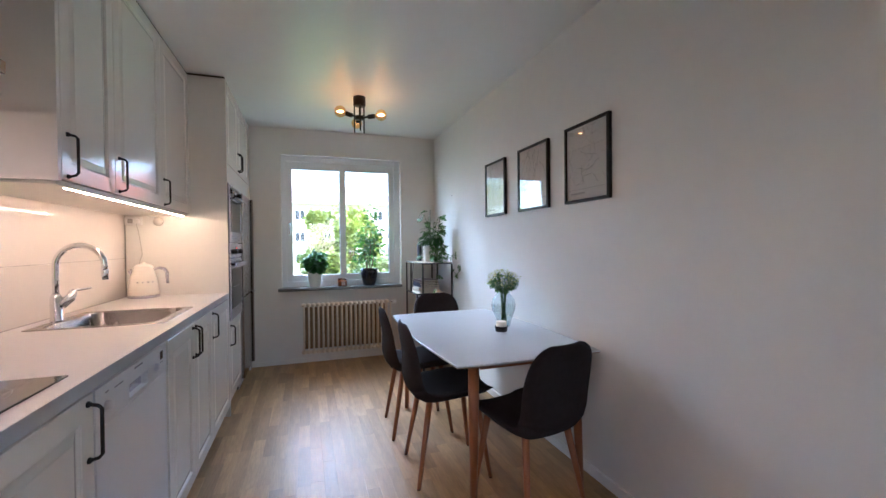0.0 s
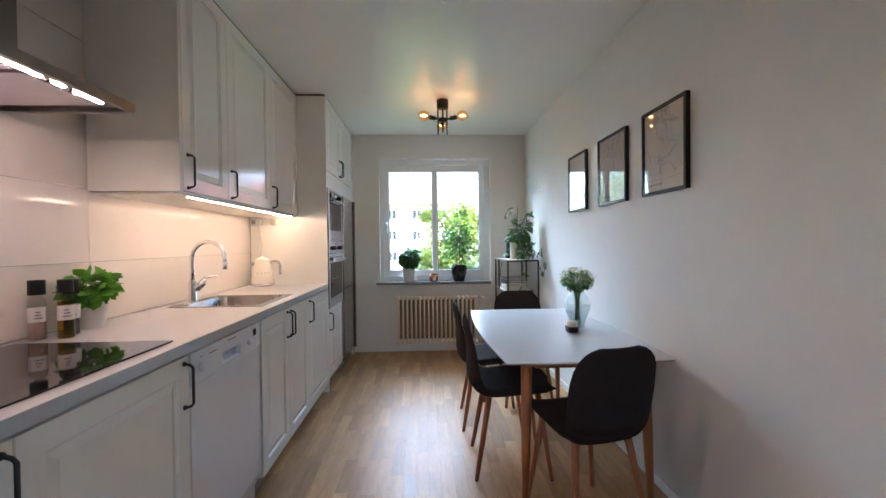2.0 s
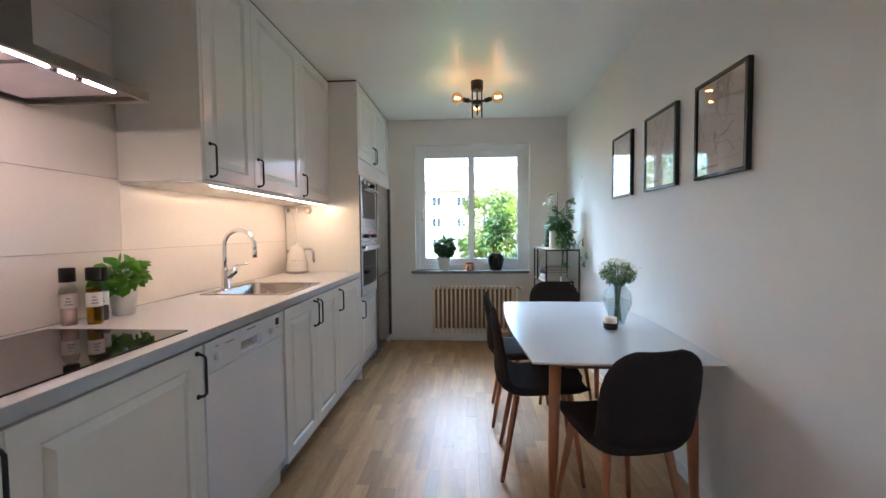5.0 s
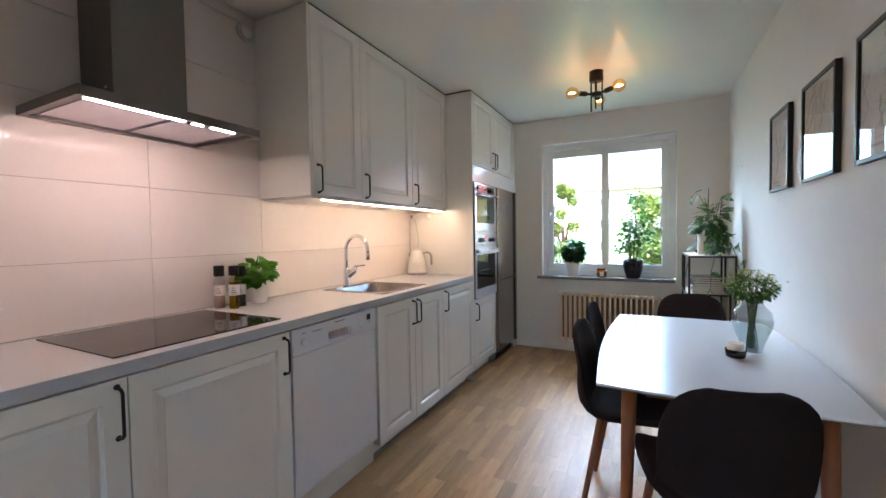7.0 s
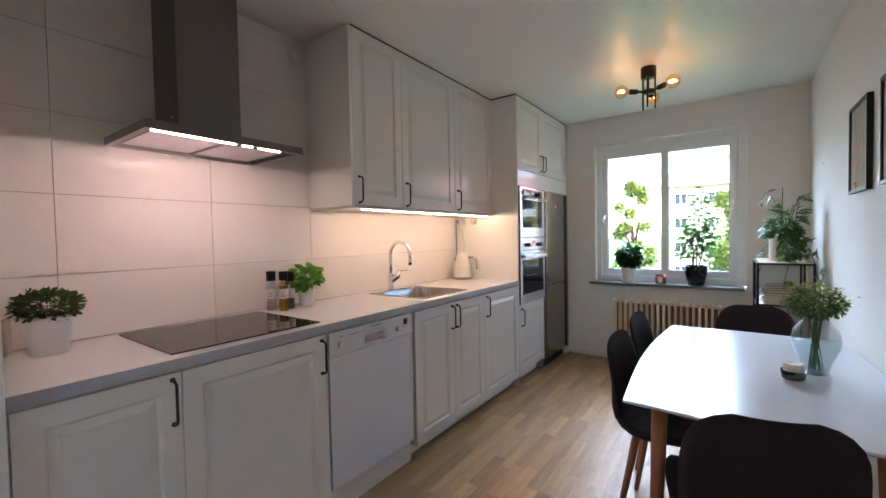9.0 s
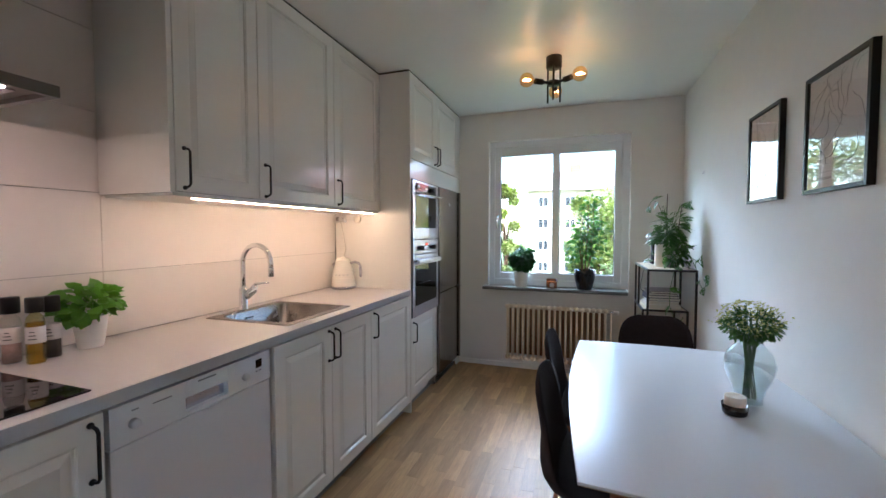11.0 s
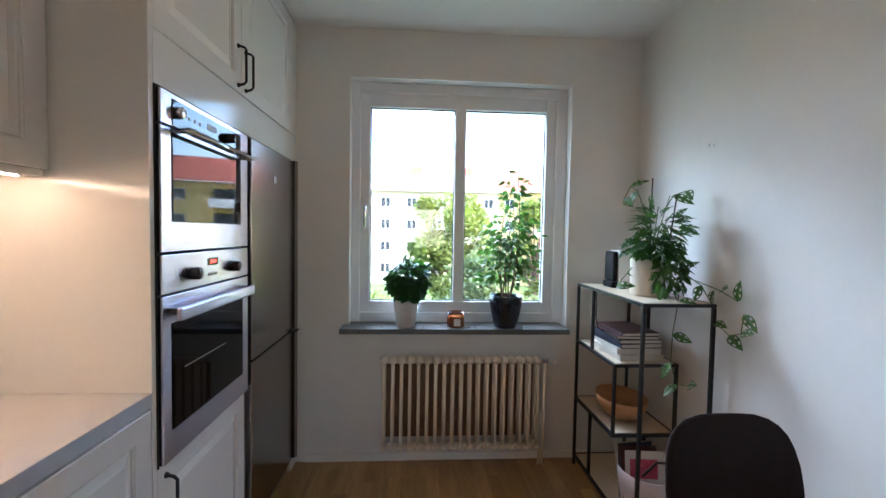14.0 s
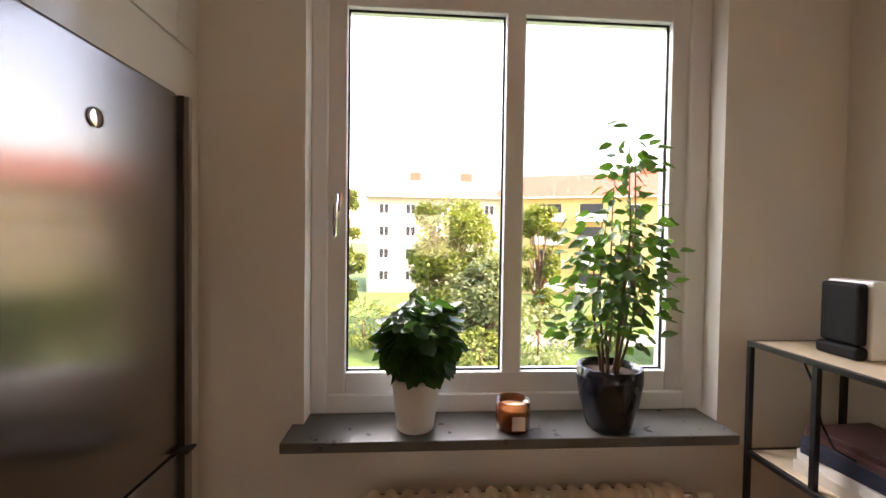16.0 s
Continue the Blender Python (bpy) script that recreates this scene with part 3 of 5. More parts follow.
def knob(parent, x, y, z, r=0.018, d=0.028, material=None, name="knob"):
    k = lathe([(0, 0), (r, 0), (r * 0.95, d * 0.9), (r * 0.8, d), (0, d)], 20)
    bmesh.ops.rotate(k, verts=k.verts[:], matrix=Matrix.Rotation(radians(90), 3, "Y"))
    o = part(name, k, material or M_KNOB, parent)
    o.location = (x, y, z)
    return o


# black strips stand in for the shade in the gaps round the ovens
part("seal", box(-0.012, 0.003, 0.0185, 0.0235, 0.676, 1.727, 0.0005), M_BLACK, tower, "black strip drawn as the shaded gap beside the ovens")
part("seal", box(-0.012, 0.004, 0.024, 1.16, 1.7215, 1.7275, 0.0005), M_BLACK, tower, "black strip drawn as the shaded gap over the ovens")
co = empty("compact_oven", "stainless compact oven with dark glass door, built into the tower", "oven", (0.0, 4.77, 1.275))
part("control_panel", box(-0.3, 0.013, 0.004, 0.558, 0.353, 0.445, 0.002), M_STEEL, co)
part("display_glass", box(0.012, 0.0155, 0.055, 0.49, 0.355, 0.43, 0.001), M_DGLASS, co)
part("door", box(-0.3, 0.013, 0.004, 0.558, 0.0, 0.348, 0.002), M_STEEL, co)
part("door_glass", box(0.012, 0.0155, 0.052, 0.49, 0.085, 0.335, 0.001), M_DGLASS, co)
part("handle", tube([(0.013, 0.08, 0.345), (0.045, 0.07, 0.345), (0.055, 0.06, 0.345), (0.055, 0.52, 0.345), (0.045, 0.51, 0.345), (0.013, 0.5, 0.345)], 0.008, 10), M_CHROME, co)
knob(co, 0.015, 0.385, 0.395)
knob(co, 0.015, 0.075, 0.395, 0.017, 0.02, M_CHROME)
mk = bmesh.new()
for i in range(3):
    box(0.0157, 0.0162, 0.13 + i * 0.03, 0.14 + i * 0.03, 0.39, 0.4, bm=mk)
box(0.0157, 0.0162, 0.24, 0.3, 0.39, 0.41, bm=mk)
part("printed_marks", mk, mat("pale_print", (0.5, 0.5, 0.5), 0.5), co, kind="stuff")

ov = empty("oven", "stainless built-in oven with two dark knobs under a compact oven", "oven", (0.0, 4.77, 0.68))
part("control_panel", box(-0.3, 0.013, 0.004, 0.558, 0.478, 0.588, 0.002), M_STEEL, ov)
part("door", box(-0.3, 0.013, 0.004, 0.558, 0.0, 0.472, 0.002), M_STEEL, ov)
part("door_glass", box(0.012, 0.0155, 0.045, 0.505, 0.085, 0.392, 0.001), mat("oven_window_glass", (0.004, 0.004, 0.005), 0.05, spec=0.25), ov)
part("rack", box(0.0157, 0.0161, 0.1, 0.36, 0.248, 0.251), M_CHROME, ov, "thin bright oven rack edge")
part("handle", box(0.038, 0.054, 0.02, 0.53, 0.402, 0.441, 0.0075, seg=4), M_STEEL, ov)
for y in (0.03, 0.51):
    part("handle_foot", box(0.013, 0.042, y, y + 0.018, 0.42, 0.438, 0.003), M_KNOB, ov)
knob(ov, 0.013, 0.145, 0.525, 0.02, 0.03)
knob(ov, 0.013, 0.415, 0.525, 0.02, 0.03)
part("display", box(0.0125, 0.015, 0.245, 0.31, 0.54, 0.565, 0.0005), M_DGLASS, ov)
dg = bmesh.new()
for i in range(3):
    box(0.0152, 0.0156, 0.258 + i * 0.014, 0.266 + i * 0.014, 0.547, 0.559, bm=dg)
part("digits", dg, mat("red_digits", (0.6, 0.02, 0.02), emit=(1, 0.05, 0.03), estr=0.6), ov, "dim red lit clock bars")
for i in range(3):
    knob(ov, 0.013, 0.255 + i * 0.022, 0.51, 0.006, 0.004, M_CHROME, "button")

fr = empty("fridge_freezer", "dark stainless fridge freezer standing in the tower niche", "fridge", (0.0, 5.352, 0))
part("body", box(-0.6, -0.03, 0.0, 0.56, -0.035, 1.72), M_CABIN, fr)
part("fridge_door", box(-0.028, 0.02, 0.0, 0.546, 0.792, 1.718, 0.005, seg=3), M_FRIDGE, fr)
part("freezer_door", box(-0.028, 0.02, 0.0, 0.546, 0.062, 0.784, 0.005, seg=3), M_FRIDGE, fr)
# no handles: dark strips drawn for the shaded gap between doors and trim
part("edge_handle", box(-0.02, 0.03, 0.5485, 0.553, 0.796, 1.72, 0.001), M_KNOB, fr)
part("edge_handle", box(-0.02, 0.03, 0.5485, 0.553, 0.064, 0.78, 0.001), M_KNOB, fr)
part("edge_trim", box(-0.02, 0.042, 0.5545, 0.567, 0.796, 1.72, 0.003), mat("trim_brown", (0.22, 0.18, 0.15), 0.4), fr)
part("edge_trim", box(-0.02, 0.042, 0.5545, 0.567, 0.064, 0.78, 0.003), mat("trim_brown", (0.22, 0.18, 0.15), 0.4), fr)
part("hinge", box(0.0, 0.05, 0.53, 0.575, 0.784, 0.7915, 0.002), M_BLACK, fr)
part("plinth_grille", box(-0.05, -0.03, 0.0, 0.56, -0.035, 0.058), M_BLACK, fr)
bd = lathe([(0, 0), (0.02, 0), (0.02, 0.003), (0.014, 0.004), (0, 0.004)], 24)
bmesh.ops.rotate(bd, verts=bd.verts[:], matrix=Matrix.Rotation(radians(90), 3, "Y"))
b = part("badge", bd, M_CHROME, fr, "small round metal badge")
b.location = (0.0202, 0.27, 1.58)
part("filler", box(-0.02, -0.001, 1.19, 1.286, -0.035, 1.874, 0.001), M_CAB, tower)

# ---- small things on the worktop ----


def leaf(bm, at, d, up, length, width, curl=0.25, index=0):
    d = Vector(d).normalized()
    side = d.cross(Vector(up))
    side = side.normalized() if side.length > 1e-4 else d.orthogonal().normalized()
    up = side.cross(d)
    at = Vector(at)
    p = [at, at + d * length * 0.3 + side * width * 0.42 + up * width * 0.12, at + d * length * 0.65 + side * width * 0.4 - up * curl * length * 0.12,
         at + d * length - up * curl * length * 0.45, at + d * length * 0.65 - side * width * 0.4 - up * curl * length * 0.12, at + d * length * 0.3 - side * width * 0.42 + up * width * 0.12,
         at + d * length * 0.33 - up * width * 0.05, at + d * length * 0.68 - up * (curl * length * 0.15 + width * 0.1)]
    v = [bm.verts.new(q) for q in p]
    for f in ((0, 1, 6), (0, 6, 5), (1, 2, 7, 6), (5, 6, 7, 4), (2, 3, 7), (4, 7, 3)):
        fc = bm.faces.new([v[i] for i in f])
        fc.smooth, fc.material_index = True, index


def pot(parent, profile, material, label="", soil_r=0.05, soil_z=0.1):
    part("pot", lathe(profile, 32), material, parent, label)
    part("soil", lathe([(0, soil_z + 0.004), (soil_r * 0.6, soil_z + 0.002), (soil_r, soil_z)], 20), M_SOIL, parent)


def bush(rng, n, centre, radii, length, width, droop=0.3, out=1.0):
    bm = bmesh.new()
    for _ in range(n):
        v = Vector((rng.gauss(0, 1), rng.gauss(0, 1), rng.gauss(0, 1)))
        v.normalize()
        k = rng.uniform(0.35, 1) ** 0.5
        p = Vector(centre) + Vector((v.x * radii[0], v.y * radii[1], v.z * radii[2])) * k
        d = Vector((v.x, v.y, v.z * 0.6 - droop)) * out + Vector((rng.uniform(-0.6, 0.6), rng.uniform(-0.6, 0.6), rng.uniform(-0.4, 0.4)))
        s = rng.uniform(0.65, 1.15)
        leaf(bm, p, d, (rng.uniform(-0.9, 0.9), rng.uniform(-0.9, 0.9), 1), length * s, width * s)
    return bm


def stems(points, r, material, parent, name="stem"):
    for pts in points:
        part(name, tube(pts, r, 6, taper=0.5), material, parent)


POT_P = [(0, 0), (0.038, 0), (0.04, 0.004), (0.054, 0.112), (0.057, 0.114), (0.057, 0.12), (0.053, 0.12), (0.05, 0.1)]
rng = random.Random(4)
basil = empty("potted_basil", "bushy green basil in a white pot by the tiles", "plant", (-0.55, 2.995, 0.9))
pot(basil, POT_P, M_WHITE, soil_r=0.05, soil_z=0.1)
stems([[(0.01 * math.cos(a), 0.01 * math.sin(a), 0.1), (0.04 * math.cos(a), 0.05 * math.sin(a), 0.2)] for a in (0, 1.2, 2.5, 3.7, 5)], 0.002, M_LEAFB, basil)
part("foliage", bush(rng, 150, (0, 0, 0.168), (0.07, 0.088, 0.05), 0.056, 0.052, droop=0.15), M_LEAFB, basil)
thyme = empty("potted_succulent", "small-leaved grey-green plant in a white pot beside the wall end", "plant", (-0.475, 1.86, 0.9))
pot(thyme, [(0, 0), (0.05, 0), (0.053, 0.004), (0.069, 0.124), (0.073, 0.126), (0.073, 0.142), (0.068, 0.142), (0.066, 0.12)], M_WHITE, soil_r=0.066, soil_z=0.12)
stems([[(0.02 * math.cos(a), 0.02 * math.sin(a), 0.12), (0.06 * math.cos(a), 0.06 * math.sin(a), 0.2)] for a in range(6)], 0.002, M_STEM, thyme)
part("foliage", bush(rng, 900, (0, 0, 0.17), (0.095, 0.095, 0.055), 0.024, 0.015, droop=-0.1), M_LEAFG, thyme)
solid("chopping_board", box(-0.009, 0.009, -0.04, 0.04, 0, 0.13, 0.004), M_BOARD, "small pale wooden board standing behind the plant pot", "chopping board", (-0.58, 1.765, 0.9), 70)


def bottle(label, at, body, glass_m, fill, cap_h, fill_z=0.06, r=0.024, h=0.15):
    b = empty("seasoning_bottle", label, "bottle", at, group="seasoning bottles")
    part("glass_body", lathe([(0, 0.001), (r - 0.002, 0.001), (r, 0.005), (r, h - 0.03), (r * 0.85, h - 0.012), (r * 0.5, h), (r * 0.5, h + 0.03)], 20), glass_m, b)
    part("contents", lathe([(0, 0.004), (r - 0.003, 0.004), (r - 0.003, fill_z), (0, fill_z)], 16), fill, b)
    part("cap", lathe([(0, h + 0.005), (r * 0.95, h + 0.005), (r * 0.95, h + cap_h), (r * 0.9, h + cap_h + 0.003), (0, h + cap_h + 0.003)], 20), M_BLACK, b)
    part("paper_label", lathe([(r + 0.0006, h * 0.42), (r + 0.0006, h * 0.75)], 20), mat("paper_label", (0.7, 0.66, 0.62), 0.8), b)
    bars = bmesh.new()
    for i in range(3):
        box(r + 0.0008, r + 0.0014, -0.010 + 0.002 * i, 0.012 - 0.003 * i, h * (0.5 + 0.07 * i), h * (0.5 + 0.07 * i) + 0.003, bm=bars)
    bo = part("label_print", bars, mat("dark_print", (0.08, 0.08, 0.08), 0.7), b)
    bo.rotation_euler = (0, 0, radians(-45))
    return b


bottle("salt grinder bottle with a black cap and paper label", (-0.58, 2.785, 0.9), M_BOTTLE, M_BOTTLE, mat("pink_salt", (0.45, 0.3, 0.26), 0.8, var=0.3, scale=90), 0.055, 0.075, 0.026, 0.16)
bottle("olive oil bottle with a black cap and paper label", (-0.5, 2.81, 0.9), M_SMOKE, thin_glass("olive_glass", (0.9, 0.88, 0.62)), thin_glass("golden_oil", (0.9, 0.68, 0.12), 0.1), 0.05, 0.135, 0.025, 0.165)
bottle("pepper grinder bottle behind the oil bottle", (-0.53, 2.868, 0.9), M_BOTTLE, M_BOTTLE, mat("pepper", (0.05, 0.04, 0.035), 0.9, var=0.5, scale=90), 0.055, 0.06, 0.026, 0.155)

kt = empty("electric_kettle", "cream white retro electric kettle on a metal base", "kettle", (-0.5, 4.63, 0.9), 12)
kt.scale = (1.07, 1.07, 1.04)
M_CREAM = mat("cream_enamel", (0.76, 0.71, 0.63), 0.22, var=0.01)
part("base", lathe([(0, 0.003), (0.075, 0.003), (0.086, 0.008), (0.086, 0.016), (0.08, 0.022), (0, 0.022)], 32), M_STEEL, kt)
part("body", lathe([(0, 0.023), (0.083, 0.023), (0.084, 0.03), (0.078, 0.09), (0.066, 0.15), (0.055, 0.19), (0.053, 0.196), (0, 0.196)], 36), M_CREAM, kt)
part("lid", lathe([(0.054, 0.1965), (0.053, 0.205), (0.044, 0.217), (0.022, 0.226), (0.01, 0.228), (0.009, 0.236), (0, 0.238)], 32), M_CREAM, kt)
part("handle", tube([(0.055, 0, 0.188), (0.085, 0, 0.196), (0.112, 0, 0.188), (0.124, 0, 0.165), (0.127, 0, 0.09)], [0.008, 0.01, 0.011, 0.011, 0.009], 12), M_STEEL, kt)
part("spout", tube([(-0.045, 0, 0.16), (-0.072, 0, 0.183)], [0.022, 0.012], 10), M_STEEL, kt)
for i in range(4):
    a = radians(-100 + i * 20 - 8)
    lb = box(-0.005, 0.005, -0.002, 0.002, -0.005, 0.005, 0.001)
    o = part("badge", lb, M_CHROME, kt)
    o.location = (0.0765 * math.cos(a), 0.0765 * math.sin(a), 0.108)
    o.rotation_euler = (0, 0, a + radians(90))
sk = empty("socket_box", "white surface socket box with a plug under the cabinets", "socket", (-0.58, 4.746, 1.43))
part("housing", box(-0.055, 0.045, -0.032, -0.001, -0.028, 0.028, 0.006), M_WHITE, sk)
part("socket_ring", box(-0.035, -0.005, -0.036, -0.032, -0.016, 0.016, 0.003), mat("grey_plastic", (0.3, 0.28, 0.26), 0.5), sk)
part("plug", tube([(0.02, -0.032, 0), (0.02, -0.06, -0.005)], 0.016, 14), M_WHITE, sk)
solid("kettle_cord", tube([(-0.56, 4.69, 1.42), (-0.548, 4.7, 1.36), (-0.54, 4.72, 1.25), (-0.535, 4.725, 1.2), (-0.55, 4.72, 1.14), (-0.545, 4.715, 1.0), (-0.54, 4.715, 0.904)], 0.003, 8), mat("grey_cord", (0.5, 0.47, 0.42), 0.6), "thin pale cord hanging from the socket", "cord")
sp2 = lathe([(0, 0), (0.03, 0), (0.03, 0.012), (0.026, 0.018), (0, 0.018)], 24)
bmesh.ops.rotate(sp2, verts=sp2.verts[:], matrix=Matrix.Rotation(radians(90), 3, "X"))
solid("round_holder", sp2, M_CREAM, "round white disc fixed to the side panel", "fitting", (-0.44, 4.746, 1.43))
vent = empty("air_vent", "round white wall vent high beside the wall cabinet", "vent", (-0.634, 3.02, 2.4))
for nm, prof in (("ring", [(0.045, 0), (0.052, 0), (0.052, 0.01), (0.045, 0.016), (0.04, 0.01)]), ("disc", [(0, 0.004), (0.036, 0.004), (0.034, 0.022), (0.012, 0.026), (0, 0.026)])):
    q = lathe(prof, 28)
    bmesh.ops.rotate(q, verts=q.verts[:], matrix=Matrix.Rotation(radians(90), 3, "Y"))
    part(nm, q, M_WHITE, vent)
solid("smoke_alarm", lathe([(0, -0.028), (0.03, -0.028), (0.045, -0.018), (0.048, 0), (0, 0)], 28), M_WHITE, "small white round alarm on the ceiling", "smoke alarm", (0.97, 3.36, 2.515))

# ---- ceiling lamp ----
lamp = empty("ceiling_lamp", "black metal ceiling lamp with three lit amber globe bulbs", "lamp", (1.005, 4.88, 2.515))
part("canopy", lathe([(0, -0.075), (0.05, -0.075), (0.052, -0.07), (0.052, -0.001), (0, -0.001)], 28), M_BLACK, lamp)
part("hub", lathe([(0, -0.19), (0.04, -0.19), (0.043, -0.185), (0.043, -0.165), (0, -0.162)], 24), M_BLACK, lamp)
for a in (30, 150, 270):
    c, s = math.cos(radians(a)), math.sin(radians(a))
    part("rod", tube([(c * 0.047, s * 0.047, -0.072), (c * 0.047, s * 0.047, -0.3)], 0.006, 8), M_BLACK, lamp)
part("rod", tube([(0, 0, -0.07), (0, 0, -0.165)], 0.006, 8), M_BLACK, lamp)
for a in (90, 210, 330):
    c, s = math.cos(radians(a)), math.sin(radians(a))
    d = Vector((c, s, 0.05)).normalized()
    o = Vector((0, 0, -0.178))
    part("socket_arm", tube([o + d * 0.04, o + d * 0.075, o + d * 0.08, o + d * 0.135], [0.01, 0.01, 0.019, 0.019], 16), M_BLACK, lamp)
    gb = lathe([(0, 0.047), (0.02, 0.043), (0.036, 0.032), (0.046, 0.012), (0.047, -0.002), (0.042, -0.021), (0.03, -0.037), (0.016, -0.048), (0.012, -0.06)], 28)
    rot = d.to_track_quat("Z", "Y").to_matrix()
    bmesh.ops.rotate(gb, verts=gb.verts[:], matrix=rot)
    bulb = part("bulb", gb, BULBG, lamp, "lit amber globe bulb")
    bulb.location = o + d * 0.195
    bulb.visible_shadow = False
    f = bmesh.new()
    for k in range(4):
        w = Vector((0, 0, 1)).cross(d) * 0.006 * (k - 1.5) * 1.6
        join(f, tube([w - d * 0.022 + Vector((0, 0, 0.0)), w * 1.3 + d * 0.02], 0.0016, 5))
    fl = part("filament", f, M_FIL, bulb, "glowing filament")

# ---- pictures ----
M_PAPER = mat("print_paper", (0.62, 0.6, 0.58), 0.7, var=0.05, scale=8)
M_MAP = mat("map_ink", (0.3, 0.29, 0.28), 0.7)
M_PGLASS = glass("picture_glass")
for k, (y0, y1) in enumerate(((3.03, 3.4), (3.578, 3.96), (4.165, 4.52))):
    pic = empty("framed_map", "black framed grey map print behind glass on the wall", "picture", (XR, (y0 + y1) / 2, 1.695), group="framed map prints")
    w, h = (y1 - y0) / 2, 0.22
    fb = bmesh.new()
    for a in ((-w, -w + 0.016, -h, h), (w - 0.016, w, -h, h), (-w + 0.016, w - 0.016, -h, -h + 0.016), (-w + 0.016, w - 0.016, h - 0.016, h)):
        box(-0.024, -0.001, a[0], a[1], a[2], a[3], 0.001, fb)
    part("frame", fb, M_BLACK, pic)
    part("print", box(-0.012, -0.008, -w + 0.016, w - 0.016, -h + 0.016, h - 0.016), M_PAPER, pic)
    pg = part("glass_pane", box(-0.0195, -0.0175, -w + 0.016, w - 0.016, -h + 0.016, h - 0.016), M_PGLASS, pic)
    pg.visible_shadow = False
    r2 = random.Random(20 + k)
    lines = bmesh.new()
    for _ in range(22):
        y, z, a = r2.uniform(-0.13, 0.13), r2.uniform(-0.08, 0.17), r2.uniform(0, 6.28)
        pts = []
        for s in range(9):
            pts.append((-0.0125, max(-w + 0.03, min(w - 0.03, y)), max(-0.12, min(h - 0.03, z))))
            a += r2.uniform(-0.6, 0.6)
            y += 0.02 * math.cos(a)
            z += 0.02 * math.sin(a)
        keep = [pts[0]]
        for q in pts[1:]:
            if (Vector(q) - Vector(keep[-1])).length > 0.004:
                keep.append(q)
        if len(keep) > 2:
            join(lines, tube(keep, r2.choice((0.0006, 0.0009, 0.0013)), 4, cap=False))
    box(-0.0128, -0.0121, -w + 0.03, w - 0.03, -0.148, -0.1465, bm=lines)
    for i in range(9):
        box(-0.0128, -0.0121, w - 0.06 - i * 0.014, w - 0.05 - i * 0.014, -0.175, -0.165, bm=lines)
    part("map_lines", lines, M_MAP, pic, "thin grey map lines and caption bars")
hooks = empty("wall_hook", "two tiny metal nails in the wall", "hook")
hk = tube([(2.034, 5.42, 1.77), (2.03, 5.42, 1.77), (2.03, 5.42, 1.755)], 0.0015, 6)
part("nail", hk, M_STEEL, hooks)
part("nail", tube([(2.034, 5.39, 1.765), (2.03, 5.39, 1.765), (2.03, 5.39, 1.75)], 0.0015, 6), M_STEEL, hooks)

# ---- radiator ----
rad = empty("radiator", "cream column radiator under the window sill", "radiator", (0.5, 5.945, 0.075))
sec = bmesh.new()
for y in (-0.03, 0.03):
    tube([(0, y, 0.035), (0, y, 0.515)], 0.0095, 12, sec)
for z in (0.022, 0.528):
    b = lathe([(0, -0.046), (0.012, -0.042), (0.019, -0.028), (0.021, 0), (0.019, 0.028), (0.012, 0.042), (0, 0.046)], 14)
    bmesh.ops.rotate(b, verts=b.verts[:], matrix=Matrix.Rotation(radians(90), 3, "X"))
    bmesh.ops.translate(b, verts=b.verts[:], vec=(0, 0, z))
    join(sec, b)
    tube([(-0.0246, 0, z), (0.0246, 0, z)], 0.0175, 12, sec)
first = part("column", sec, M_RAD, rad)
first.location = (0.024, 0, 0)
for i in range(1, 19):
    c = new("column", first.data)
    c.parent = rad
    c.location = (0.024 + 0.0495 * i, 0, 0)
# thin brown sheet on the wall behind the columns
solid("wall_patch", box(0.52, 1.42, 6.0335, 6.0345, 0.11, 0.57), mat("radiator_back_brown", (0.28, 0.18, 0.11), 0.9, var=0.15, scale=5), "brown patch on the wall behind the radiator", "wall", kind="structure")
vl = tube([(0.94, 0, 0.52), (0.97, 0, 0.52), (0.985, 0, 0.52)], 0.011, 10)
part("valve", vl, M_CHROME, rad)
part("valve_knob", tube([(0.985, 0, 0.52), (1.03, 0, 0.52)], 0.017, 14), M_WHITE, rad)
part("pipe", tube([(0.965, 0, 0.52), (0.965, 0, 0.06), (0.965, 0.02, -0.11)], 0.008, 10), M_RAD, rad)
part("pipe", tube([(0.93, 0, 0.02), (0.945, 0, 0.0), (0.945, 0.02, -0.11)], 0.008, 10), M_RAD, rad)

# ---- dining table and chairs ----
def bowed(x0, x1, y0, y1, bow, n=10):
    """Outline of a table top with bowed long and short sides."""
    out = []
    for k in range(n):
        s = k / n
        out.append((x0 + (x1 - x0) * s, y0 - 0.02 * math.sin(math.pi * s)))
    for k in range(n):
        s = k / n
        out.append((x1 + bow * math.sin(math.pi * s), y0 + (y1 - y0) * s))
    for k in range(n):
        s = k / n
        out.append((x1 + (x0 - x1) * s, y1 + 0.02 * math.sin(math.pi * s)))
    for k in range(n):
        s = k / n
        out.append((x0 - bow * math.sin(math.pi * s), y1 + (y0 - y1) * s))
    return out


tbl = empty("dining_table", "white dining table with bowed sides and tapered wooden legs", "table", (1.59, 3.78, -0.035))
ol = bowed(-0.395, 0.395, -0.715, 0.715, 0.04)


